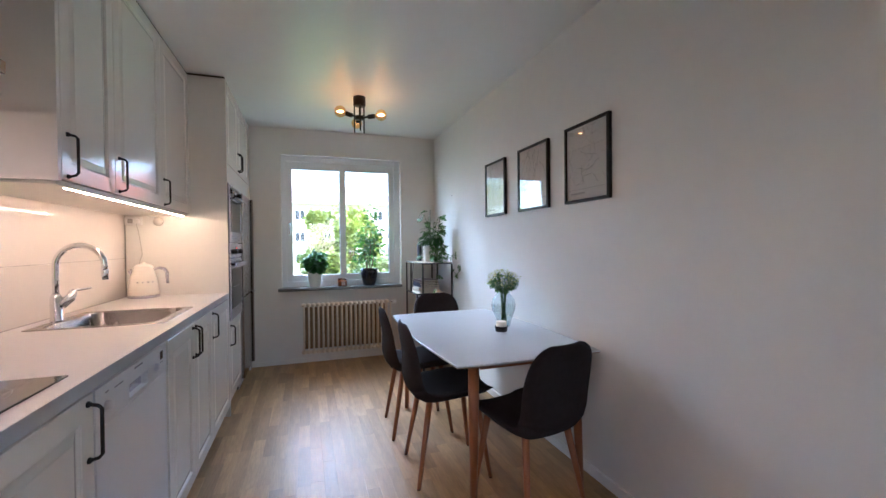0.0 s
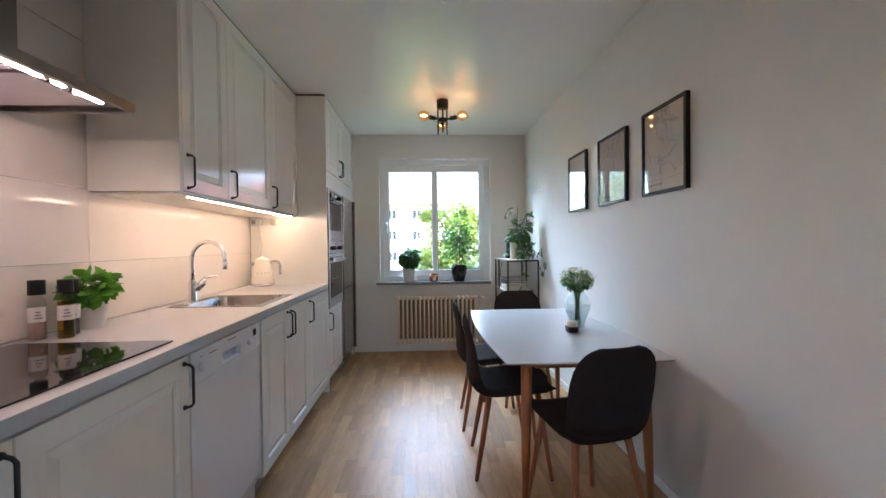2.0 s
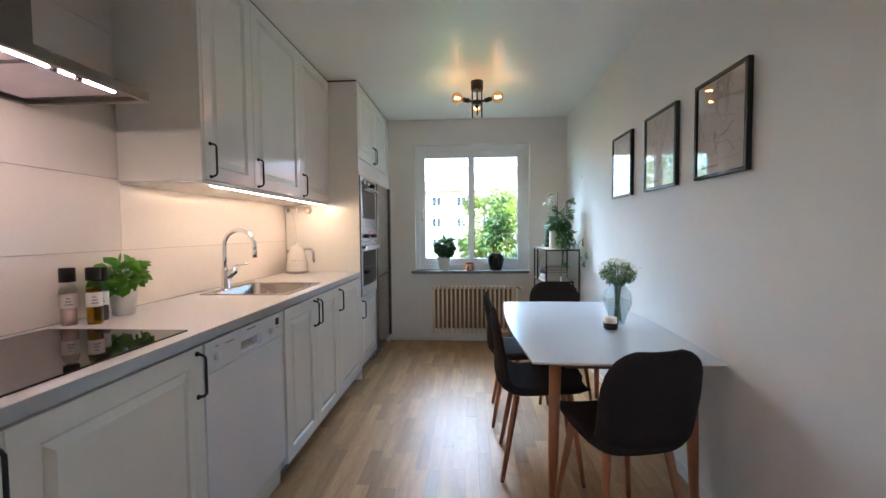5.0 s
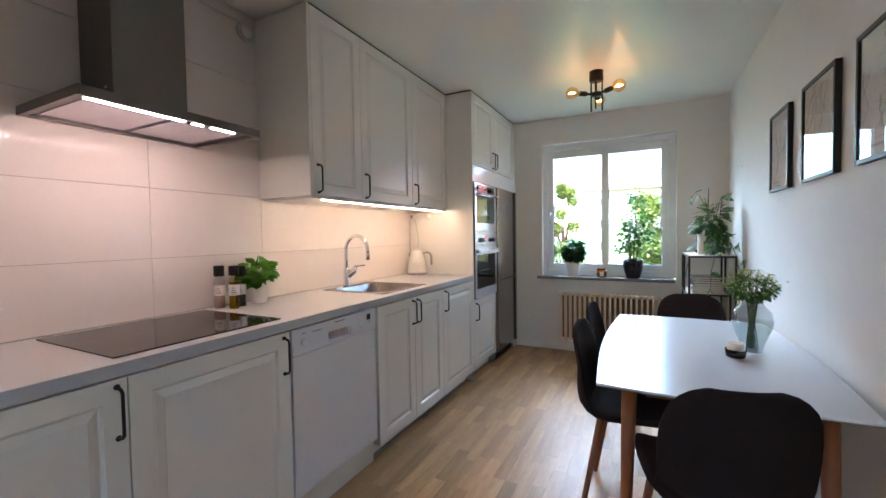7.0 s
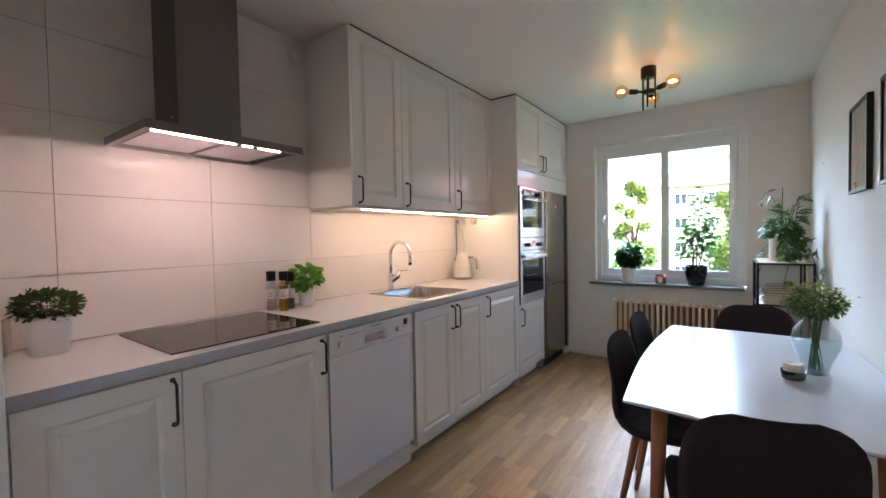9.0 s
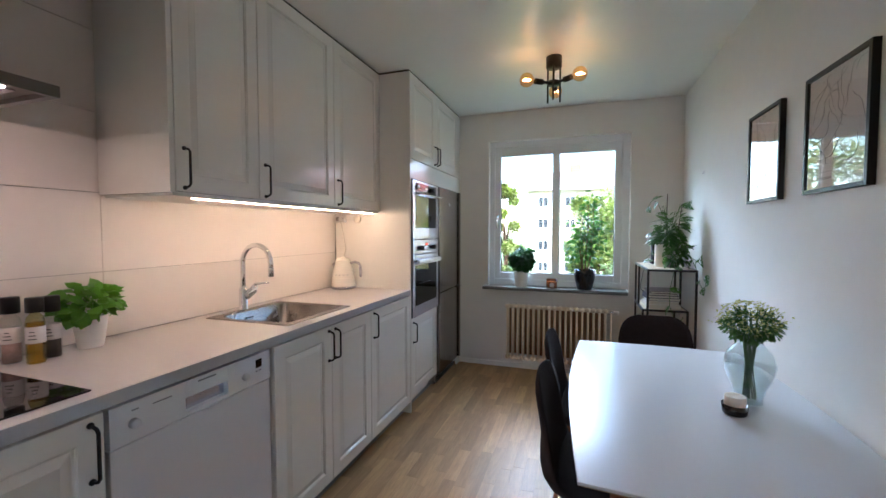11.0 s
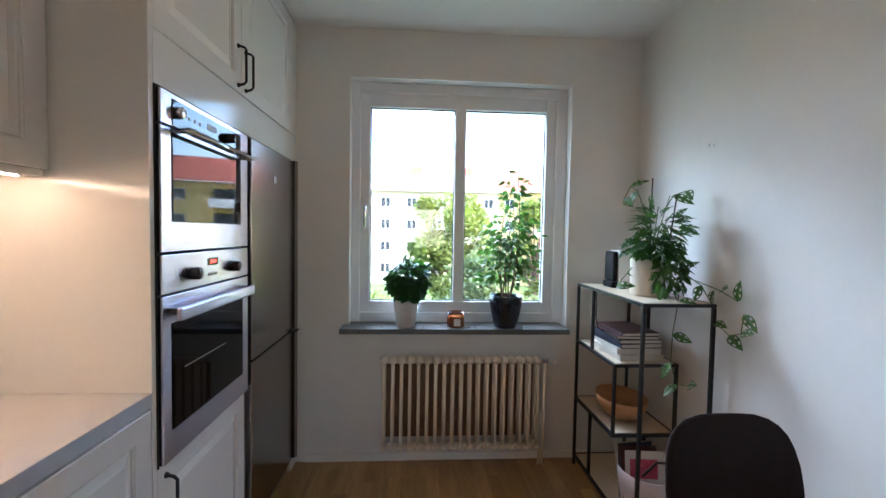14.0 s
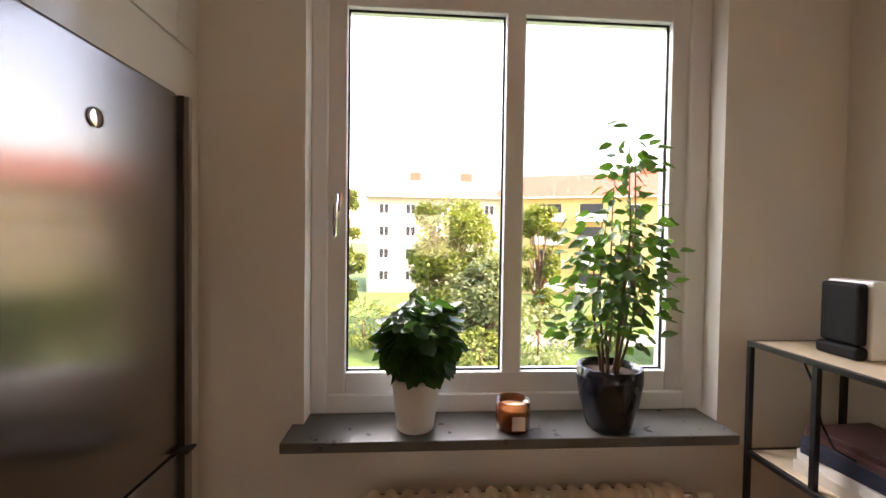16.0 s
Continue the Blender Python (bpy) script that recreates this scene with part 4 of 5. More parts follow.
def slab(outline, levels):
    bm = bmesh.new()
    lo = [[bm.verts.new((x * (1 - i * 2.2), y * (1 - i * 1.2), z)) for x, y in outline] for i, z in levels]
    bm.faces.new(lo[0])
    for a, b in zip(lo, lo[1:]):
        for i in range(len(a)):
            bm.faces.new((a[i], a[(i + 1) % len(a)], b[(i + 1) % len(b)], b[i]))
    bm.faces.new(lo[-1][::-1])
    return bm


part("tabletop", slab(ol, [(0.002, 0.727), (0, 0.7255), (0, 0.719)]), M_TABLE, tbl)
part("top_edge", slab(ol, [(0.0, 0.7188), (0.004, 0.714), (0.035, 0.704)]), M_TEDGE, tbl, "brown bevelled underside of the top")
for x, y in ((-0.285, -0.645), (0.285, -0.645), (-0.285, 0.645), (0.285, 0.645)):
    part("leg", tube([(x, y, 0.704), (x * 1.03, y * 1.02, 0.35), (x * 1.06, y * 1.04, 0)], [0.027, 0.0225, 0.0155], 16), M_LEG, tbl)
part("apron", box(-0.229, 0.229, -0.6, -0.581, 0.66, 0.7035), M_LEG, tbl)
part("apron", box(-0.229, 0.229, 0.581, 0.6, 0.66, 0.7035), M_LEG, tbl)
part("apron", box(-0.25, -0.23, -0.58, 0.58, 0.66, 0.7035), M_LEG, tbl)
part("apron", box(0.23, 0.25, -0.58, 0.58, 0.66, 0.7035), M_LEG, tbl)

PROF = [(y, z * 1.035, w) for y, z, w in [(0.235, 0.43, 0.10), (0.225, 0.445, 0.145), (0.2, 0.456, 0.178), (0.15, 0.462, 0.2), (0.09, 0.462, 0.21), (0.03, 0.458, 0.214), (-0.03, 0.452, 0.213), (-0.09, 0.447, 0.21), (-0.135, 0.452, 0.207), (-0.165, 0.468, 0.205), (-0.186, 0.495, 0.204),
        (-0.2, 0.53, 0.205), (-0.212, 0.58, 0.206), (-0.222, 0.63, 0.207), (-0.231, 0.68, 0.204), (-0.239, 0.73, 0.195), (-0.245, 0.765, 0.18), (-0.249, 0.79, 0.158), (-0.252, 0.808, 0.13), (-0.254, 0.82, 0.09)]]


def shell_part(i0, i1, nu=14, thick=0.03):
    bm = bmesh.new()
    top, bot = [], []
    for i in range(i0, i1 + 1):
        y, z, w = PROF[i]
        ya, za, _ = PROF[max(i - 1, 0)]
        yb, zb, _ = PROF[min(i + 1, len(PROF) - 1)]
        t = Vector((0, yb - ya, zb - za)).normalized()
        nrm = Vector((0, t.z, -t.y))
        back = min(1, max(0, (z - 0.46) / 0.2))
        e = min(1.0, 0.25 + min(i, len(PROF) - 1 - i) * 0.3)
        rt, rb = [], []
        for k in range(nu + 1):
            u = -1 + 2 * k / nu
            lift = (0.028 - 0.016 * max(0, (z - 0.7) / 0.16)) * abs(u) ** 2.2 * back + 0.022 * abs(u) ** 3 * (1 - back)
            p = Vector((w * u, y, z)) + nrm * lift
            th = thick * e * (1 - 0.75 * abs(u) ** 6)
            rt.append(bm.verts.new(p + nrm * th * 0.5))
            belly = 0.034 * e * min(1.0, max(0.0, (0.66 - z) / 0.14)) * (1 - abs(u) ** 4)
            rb.append(bm.verts.new(p - nrm * (th * 0.5 + belly)))
        top.append(rt)
        bot.append(rb)
    for g, flip in ((top, False), (bot, True)):
        for a, b in zip(g, g[1:]):
            for k in range(nu):
                bm.faces.new((a[k], a[k + 1], b[k + 1], b[k])).smooth = True
    for a, b, c, d in zip(top, top[1:], bot, bot[1:]):
        for k in (0, nu):
            bm.faces.new((a[k], b[k], d[k], c[k])).smooth = True
    for a, b in ((top[0], bot[0]), (top[-1], bot[-1])):
        for k in range(nu):
            bm.faces.new((a[k], a[k + 1], b[k + 1], b[k])).smooth = True
    return bm


chair = empty("dining_chair", "charcoal upholstered shell chair with tapered wooden legs", "chair", (1.55, 3.06, -0.035), 13, group="chairs round the table")
part("seat", shell_part(0, 10), M_FABRIC, chair)
part("backrest", shell_part(10, len(PROF) - 1), M_FABRIC, chair)
for x, y in ((-1, -1), (1, -1), (-1, 1), (1, 1)):
    part("leg", tube([(x * 0.125, y * 0.13 + 0.01, 0.458), (x * 0.185, y * 0.2, 0.006)], [0.018, 0.011], 12), M_LEG, chair)
    part("foot", lathe([(0, 0), (0.009, 0), (0.009, 0.007), (0, 0.007)], 10, at=(x * 0.186, y * 0.201, 0)), M_BLACK, chair)
cr = bmesh.new()
tube([(-0.13, -0.12, 0.449), (0.13, 0.14, 0.449)], 0.008, 8, cr)
tube([(0.13, -0.12, 0.449), (-0.13, 0.14, 0.449)], 0.008, 8, cr)
part("cross_frame", cr, M_BLACK, chair)
tagged(copy_thing(chair, pose(1.305, 3.56, -0.035, 0, 0, -93)), "charcoal upholstered shell chair facing the table's long side")
tagged(copy_thing(chair, pose(1.29, 4.13, -0.035, 0, 0, -93)), "charcoal upholstered shell chair facing the long side")
tagged(copy_thing(chair, pose(1.63, 4.52, -0.035, 0, 0, 180)), "charcoal upholstered shell chair at the window end")

vase = empty("flower_vase", "clear bulbous glass vase of small cream flowers on the table", "vase", (1.798, 3.78, 0.6925))
vase.scale = (1.1, 1.1, 1.12)
vo = [(0.001, 0.0), (0.036, 0.0), (0.042, 0.004), (0.04, 0.015), (0.05, 0.05), (0.07, 0.1), (0.074, 0.13), (0.066, 0.165), (0.045, 0.19), (0.036, 0.205), (0.04, 0.225), (0.06, 0.245)]
vi = [(max(r - 0.003, 0.001), z + (0.008 if i < 2 else 0.001)) for i, (r, z) in enumerate(vo)][::-1]
part("glass_body", lathe(vo + [(0.059, 0.2465)] + vi, 40), M_SMOKE, vase)
part("water", lathe([(0.001, 0.01), (0.035, 0.01), (0.045, 0.05), (0.0655, 0.1), (0.069, 0.125), (0.001, 0.125)], 32), thin_glass("water", (0.93, 0.96, 0.93)), vase)
rng = random.Random(9)
stb = bmesh.new()
for i in range(26):
    a = rng.uniform(0, 6.28)
    r0, r1 = rng.uniform(0, 0.025), rng.uniform(0.02, 0.1)
    tube([(r0 * math.cos(a + 2), r0 * math.sin(a + 2), 0.015), (0.018 * math.cos(a), 0.018 * math.sin(a), 0.2), (r1 * math.cos(a), r1 * math.sin(a), rng.uniform(0.26, 0.33))], 0.0018, 5, stb)
part("stems", stb, M_LEAF, vase, kind="stuff")
part("leaves", bush(rng, 600, (0, 0, 0.26), (0.085, 0.085, 0.05), 0.02, 0.011), M_LEAF, vase)
fl = bmesh.new()
for i in range(620):
    v = Vector((rng.gauss(0, 1), rng.gauss(0, 1), rng.gauss(0, 1))).normalized()
    p = Vector((v.x * 0.1, v.y * 0.1, 0.28 + v.z * 0.05)) * 1.0
    p = Vector((p.x * rng.uniform(0.6, 1.05) * (1.2 if i % 9 == 0 else 1), p.y * rng.uniform(0.6, 1.05) * (1.2 if i % 7 == 0 else 1), p.z + rng.uniform(-0.01, 0.012)))
    leaf(fl, p, (rng.uniform(-1, 1), rng.uniform(-1, 1), rng.uniform(0, 1)), (0, 0, 1), 0.0095, 0.009, 0.1)
part("blossom", fl, M_FLOW, vase, "tiny cream blossoms", kind="stuff")
cd = empty("candle_holder", "white candle in a low dark glass holder on the table", "candle", (1.717, 3.655, 0.6925))
part("holder", lathe([(0, 0), (0.036, 0), (0.038, 0.004), (0.041, 0.035), (0.0385, 0.035), (0.035, 0.007), (0, 0.007)], 28), M_DGLASS, cd)
part("candle", lathe([(0, 0.0075), (0.033, 0.0075), (0.033, 0.062), (0.031, 0.064), (0.028, 0.06), (0, 0.059)], 28), mat("candle_wax", (0.75, 0.68, 0.56), 0.5), cd)

# ---- sill things ----
mp_ = empty("potted_plant", "bushy dark-leaved plant in a white pot on the sill", "plant", (0.642, 6.005, 0.79))
WP = [(0, 0), (0.052, 0), (0.056, 0.004), (0.072, 0.14), (0.076, 0.158), (0.072, 0.158), (0.068, 0.13)]
pot(mp_, WP, M_WHITE, soil_r=0.068, soil_z=0.135)
stems([[(0.01 * math.cos(a), 0.01 * math.sin(a), 0.13), (0.03 * math.cos(a), 0.03 * math.sin(a), 0.26)] for a in range(6)], 0.003, M_STEM, mp_)
part("foliage", bush(random.Random(3), 380, (0.012, -0.01, 0.275), (0.098, 0.088, 0.105), 0.066, 0.052, droop=0.45), M_LEAFD, mp_)
sc = empty("scented_candle", "amber glass jar candle with a pale label on the sill", "candle", (0.935, 5.99, 0.79))
part("jar", lathe([(0, 0.0005), (0.045, 0.0005), (0.051, 0.004), (0.051, 0.088), (0.048, 0.088), (0.048, 0.006), (0, 0.006)], 28), M_AMBER, sc)
part("candle", lathe([(0, 0.0065), (0.047, 0.0065), (0.047, 0.064), (0, 0.062)], 24), mat("candle_wax", (0.75, 0.68, 0.56), 0.5), sc)
part("paper_label", box(-0.014, 0.024, -0.0535, -0.0515, 0.014, 0.055), mat("paper_label", (0.7, 0.66, 0.62), 0.8), sc)
fic = empty("potted_tree", "tall leafy fig tree in a glossy dark pot on the sill", "plant", (1.232, 5.99, 0.79))
pot(fic, [(0, 0), (0.056, 0), (0.065, 0.006), (0.087, 0.09), (0.096, 0.15), (0.095, 0.187), (0.09, 0.189), (0.087, 0.16)], M_BPOT, soil_r=0.087, soil_z=0.165)
rng = random.Random(11)
ends = []
for i in range(9):
    a = i * 0.7
    h = rng.uniform(0.45, 0.9) if i else 0.93
    pts = []
    for s in range(6):
        k = s / 5
        pts.append((0.02 * math.cos(a) * (1 - k) + math.cos(a) * 0.055 * math.sin(k * 2.4) + rng.uniform(-0.006, 0.006) + 0.015 * k, 0.02 * math.sin(a) * (1 - k) + math.sin(a) * 0.05 * math.sin(k * 2.4), 0.145 + (h - 0.145) * k))
    part("stem", tube(pts, 0.0048, 7, taper=0.3), M_STEM, fic)
    ends.append([Vector(p) for p in pts])
lf = bmesh.new()
for i in range(520):
    p = rng.choice(ends)
    k = rng.uniform(1.5, 5)
    q = p[int(min(k, 4.99))].lerp(p[min(int(k) + 1, 5)], k % 1)
    spread = 0.14 * math.sin(min(1, (q.z - 0.15) / 0.25) * 1.57) * (1.0 - max(0, (q.z - 0.4) / 0.6) * 0.75)
    a = rng.uniform(0, 6.28)
    o = q + Vector((math.cos(a), math.sin(a) * 0.8, rng.uniform(-0.5, 0.3))) * rng.uniform(0.15, 1.15) * spread
    o.y = min(o.y, 0.12)
    leaf(lf, o, (math.cos(a), math.sin(a), rng.uniform(-0.9, 0.5)), (rng.uniform(-1, 1), rng.uniform(-1, 1), 0.8), rng.uniform(0.036, 0.056), rng.uniform(0.026, 0.036), 0.3)
part("foliage", lf, M_LEAF, fic)

# ---- shelf by the window ----
sh = empty("metal_shelf", "stepped black metal shelf with pale wooden boards", "shelf", (0, 0, 0))
X0, X1, R = 1.665, 1.975, 0.0075


def bar(a, b):
    lo = [min(p, q) - R for p, q in zip(a, b)]
    hi = [max(p, q) + R for p, q in zip(a, b)]
    return box(lo[0], hi[0], lo[1], hi[1], lo[2], hi[2], 0.001, seg=1)


for z, y0 in ((1.05, 5.275), (0.715, 5.505), (0.37, 5.505), (0.02, 5.275)):
    y1 = 5.965
    for a, b in (((X0, y0, z), (X0, y1, z)), ((X1, y0, z), (X1, y1, z))):
        part("rail", bar(a, b), M_BLACK, sh)
    for y in (y0, y1):
        part("rail", bar((X0 + 2 * R + 0.0002, y, z), (X1 - 2 * R - 0.0002, y, z)), M_BLACK, sh)
    part("board", box(X0 + R + 0.0005, X1 - R - 0.0005, y0 + R + 0.0005, y1 - R - 0.0005, z - 0.004, z + 0.0085, 0.001), M_BOARD, sh)
for x in (X0, X1):
    for y, a, b in ((5.275, -0.0275, 0.0119), (5.275, 0.0281, 1.0419), (5.965, -0.0275, 0.0119), (5.965, 0.0281, 0.3619), (5.965, 0.3781, 0.7069), (5.965, 0.7231, 1.0419), (5.76, 0.7231, 1.0419), (5.505, 0.3781, 0.7069), (5.76, 0.0281, 0.3619)):
        part("post", box(x - R, x + R, y - R, y + R, a - (0.0075 if a < 0.01 else 0), b, 0.001, seg=1), M_BLACK, sh)
M_COVER = [mat("cover_plum", (0.07, 0.024, 0.022), 0.4), mat("cover_maroon", (0.06, 0.025, 0.025), 0.35), mat("cover_navy", (0.015, 0.02, 0.04), 0.5), mat("cover_white", (0.6, 0.57, 0.52), 0.5), mat("cover_cream", (0.55, 0.5, 0.42), 0.5)]
M_PAGES = mat("pages", (0.62, 0.57, 0.48), 0.8, var=0.1, scale=60, stretch=(1, 1, 30))


def book(z, t, w, l, cover, rz, at, label):
    b = empty("book", label, "book", (at[0], at[1], z), rz, group="books on the metal shelf")
    part("page_block", box(-w / 2 + 0.004, w / 2 - 0.003, -l / 2 + 0.003, l / 2 - 0.003, 0.0025, t - 0.0025), M_PAGES, b)
    part("cover", box(-w / 2, w / 2, -l / 2, l / 2, 0, 0.0023), cover, b)
    part("cover", box(-w / 2, w / 2, -l / 2, l / 2, t - 0.0023, t, 0.0006), cover, b)
    part("spine", box(-w / 2, -w / 2 + 0.0025, -l / 2, l / 2, 0.0024, t - 0.0024), cover, b)


z = 0.724
for t, w, l, c, rz, lab in ((0.03, 0.23, 0.31, 4, 2, "thick cream book lying at the bottom of a stack"), (0.028, 0.225, 0.3, 3, -3, "white-backed book lying in a stack"), (0.022, 0.22, 0.28, 2, 4, "dark navy book lying in a stack"),
                            (0.02, 0.22, 0.28, 2, 1, "thin dark book lying in a stack"), (0.016, 0.21, 0.27, 0, -4, "plum coloured book lying in a stack"), (0.016, 0.2, 0.27, 1, 3, "maroon book on top of a stack")):
    book(z, t, w, l, M_COVER[c], rz, (1.82, 5.7), lab)
    z += t + 0.0005
mh = empty("magazine_holder", "pale pink magazine holder full of magazines on the lowest shelf", "magazine holder", (1.82, 5.47, 0.0288))
M_PINK = mat("holder_pink", (0.6, 0.5, 0.5), 0.6)
hb2 = bmesh.new()
ov_out = [(math.cos(a), math.sin(a)) for a in [2 * math.pi * k / 24 for k in range(24)]]
hl = [[hb2.verts.new((x * rx, y * ry, zz)) for x, y in ov_out] for rx, ry, zz in ((0.1, 0.09, 0.0), (0.12, 0.12, 0.12), (0.13, 0.14, 0.2), (0.126, 0.136, 0.2), (0.116, 0.116, 0.12), (0.096, 0.086, 0.006))]
hb2.faces.new(hl[0])
for a, b in zip(hl, hl[1:]):
    for k in range(24):
        hb2.faces.new((a[k], a[(k + 1) % 24], b[(k + 1) % 24], b[k])).smooth = True
hb2.faces.new(hl[-1])
part("holder_body", hb2, M_PINK, mh)
part("handle", tube([(0.1, -0.05, 0.2), (0.08, -0.07, 0.26), (0.0, -0.08, 0.27), (-0.06, -0.07, 0.2)], 0.006, 8), M_BLACK, mh)
for k, (cv, tilt) in enumerate(((3, 8), (0, 14), (4, 20), (2, 5))):
    mg = empty("magazine", "glossy magazine standing in the pink holder", "magazine", (1.8 + 0.0 * k, 5.43 + 0.03 * k, 0.06), group="magazines in the holder")
    mg.rotation_euler = (radians(-tilt), 0, radians(4 * k - 6))
    part("page_block", box(-0.09, 0.09, -0.003, 0.003, 0, 0.255), M_PAGES, mg)
    part("cover", box(-0.092, 0.092, -0.0042, -0.0032, 0, 0.258), M_COVER[cv], mg)
    part("cover_print", box(-0.07, 0.06, -0.0049, -0.0043, 0.13, 0.22), mat("cover_print", (0.4, 0.05, 0.09), 0.4, var=0.6, scale=40), mg, "red and dark printed cover picture")
bw = empty("wooden_bowl", "large oval wooden bowl on the lower shelf", "bowl", (1.805, 5.7, 0.379))
bm = lathe([(0, 0), (0.055, 0), (0.09, 0.02), (0.12, 0.06), (0.132, 0.1), (0.127, 0.101), (0.113, 0.06), (0.08, 0.024), (0, 0.012)], 36)
bmesh.ops.scale(bm, verts=bm.verts[:], vec=(0.95, 1.2, 1.12))
part("bowl_body", bm, mat("bowl_wood", (0.44, 0.22, 0.085), 0.4, var=0.15, scale=10, stretch=(1, 1, 5)), bw)
spk = empty("smart_speaker", "small black and white speaker standing on the metal shelf", "speaker", (1.79, 5.8, 1.059))
M_SPK = mat("speaker_black", (0.005, 0.005, 0.006), 0.6, spec=0.2, var=0.05)
part("front", box(-0.028, 0.0, -0.052, 0.052, 0.036, 0.198, 0.01, seg=3), M_SPK, spk)
part("base", box(-0.036, 0.0, -0.056, 0.056, 0.001, 0.035, 0.01, seg=3), M_SPK, spk)
part("housing", box(0.0005, 0.055, -0.058, 0.058, 0.001, 0.204, 0.006), M_WHITE, spk)
solid("speaker_cord", tube([(1.72, 5.85, 1.03), (1.7, 5.8, 0.98), (1.68, 5.76, 0.9), (1.675, 5.72, 0.85), (1.69, 5.68, 0.84)], 0.003, 8), M_BLACK, "thin black cord hanging from the speaker", "cord")

mon = empty("trailing_plant", "trailing monkey-mask monstera in a ribbed cream pot", "plant", (1.815, 5.52, 1.059))
rib = [(0, 0), (0.07, 0)]
for i in range(14):
    rib += [(0.0745, 0.006 + i * 0.012), (0.0725, 0.011 + i * 0.012)]
rib += [(0.076, 0.175), (0.071, 0.175), (0.069, 0.15)]
part("pot", lathe(rib, 36), mat("ribbed_ceramic", (0.66, 0.58, 0.47), 0.5, var=0.03), mon)
part("soil", lathe([(0, 0.156), (0.068, 0.153)], 20), M_SOIL, mon)
for x, y, h in ((0.0, -0.01, 0.56), (0.06, -0.05, 0.48)):
    part("stake", tube([(x, y, 0.14), (x * 1.5 + 0.005, y * 1.3, h)], 0.0032, 8), mat("stake_dark", (0.05, 0.04, 0.035), 0.7), mon)


def holed_leaf(bm, at, d, up, length, width):
    """A pointed leaf folded along its midrib, with a row of holes on each side."""
    d = Vector(d).normalized()
    side = d.cross(Vector(up))
    side = side.normalized() if side.length > 1e-4 else d.orthogonal().normalized()
    up = side.cross(d)
    at = Vector(at)
    steps, cuts = 7, (0.0, 0.38, 0.72, 1.0)
    for sgn in (-1, 1):
        grid = []
        for i in range(steps + 1):
            t = i / steps
            w = width * 0.5 * math.sin(math.pi * min(1.0, t ** 0.75)) + 0.0004
            mid = at + d * length * t - up * length * 0.22 * t * t
            grid.append([bm.verts.new(mid + side * sgn * w * c + up * w * 0.35 * c * (1.4 - c)) for c in cuts])
        for i in range(steps):
            for k in range(3):
                if k == 1 and i in (2, 4):
                    continue
                bm.faces.new((grid[i][k], grid[i + 1][k], grid[i + 1][k + 1], grid[i][k + 1])).smooth = True


def holed_bush(rng, n, centre, radii, length, droop):
    bm = bmesh.new()
    for _ in range(n):
        v = Vector((rng.gauss(0, 1), rng.gauss(0, 1), rng.gauss(0, 1))).normalized()
        p = Vector(centre) + Vector((v.x * radii[0], v.y * radii[1], v.z * radii[2])) * rng.uniform(0.3, 1) ** 0.5
        p.x = min(p.x, 0.14)
        d = Vector((v.x + rng.uniform(-0.5, 0.5), v.y + rng.uniform(-0.5, 0.5), v.z * 0.5 - droop + rng.uniform(-0.3, 0.3)))
        k = rng.uniform(0.6, 1.1) * length
        holed_leaf(bm, p, d, (rng.uniform(-0.8, 0.8), rng.uniform(-0.8, 0.4), 1), k, k * 0.55)
    return bm


part("foliage", holed_bush(random.Random(8), 75, (0.0, -0.02, 0.24), (0.09, 0.1, 0.06), 0.085, 0.35), M_LEAFD, mon)
part("foliage", holed_bush(random.Random(28), 60, (0.03, -0.035, 0.325), (0.1, 0.11, 0.085), 0.09, 0.02), M_LEAF, mon)
part("foliage", holed_bush(random.Random(18), 34, (0.03, -0.1, 0.12), (0.06, 0.05, 0.1), 0.075, 0.8), M_LEAF, mon)
rv = random.Random(31)
for i in range(12):
    a, r_ = i * 0.9, rv.uniform(0.06, 0.14)
    e = (0.04 + r_ * math.cos(a), -0.02 + r_ * math.sin(a), rv.uniform(0.3, 0.46))
    part("vine", tube([(0.01, 0, 0.16), (0.03 + 0.02 * math.cos(a), 0.02 * math.sin(a), 0.3), (e[0] * 0.7, e[1] * 0.7, e[2] + 0.02), e], 0.002, 6), M_LEAF, mon)
part("foliage", bush(random.Random(18), 80, (0.07, -0.08, 0.12), (0.07, 0.05, 0.13), 0.052, 0.032, droop=0.9), M_LEAF, mon)
trails = [
    [(0.06, -0.02, 0.17), (0.1, -0.1, 0.13), (0.14, -0.19, 0.07), (0.165, -0.22, -0.0), (0.17, -0.24, -0.08), (0.18, -0.31, -0.12), (0.185, -0.365, -0.1), (0.185, -0.375, -0.02)],
    [(0.06, -0.02, 0.16), (0.12, -0.12, 0.1), (0.16, -0.28, 0.06), (0.17, -0.36, 0.03)],
    [(0.0, -0.06, 0.17), (0.02, -0.13, 0.1), (0.03, -0.2, 0.0), (0.0, -0.215, -0.14), (0.0, -0.21, -0.27), (0.03, -0.215, -0.36), (0.08, -0.215, -0.37)],
    [(-0.05, 0.0, 0.16), (-0.1, 0.0, 0.1), (-0.15, 0.0, 0.04)],
    [(-0.02, 0, 0.4), (-0.06, 0, 0.5), (-0.1, -0.01, 0.52), (-0.13, -0.01, 0.46)],
    [(0.06, 0, 0.38), (0.1, -0.03, 0.48), (0.15, -0.05, 0.5)],
]
rng = random.Random(5)
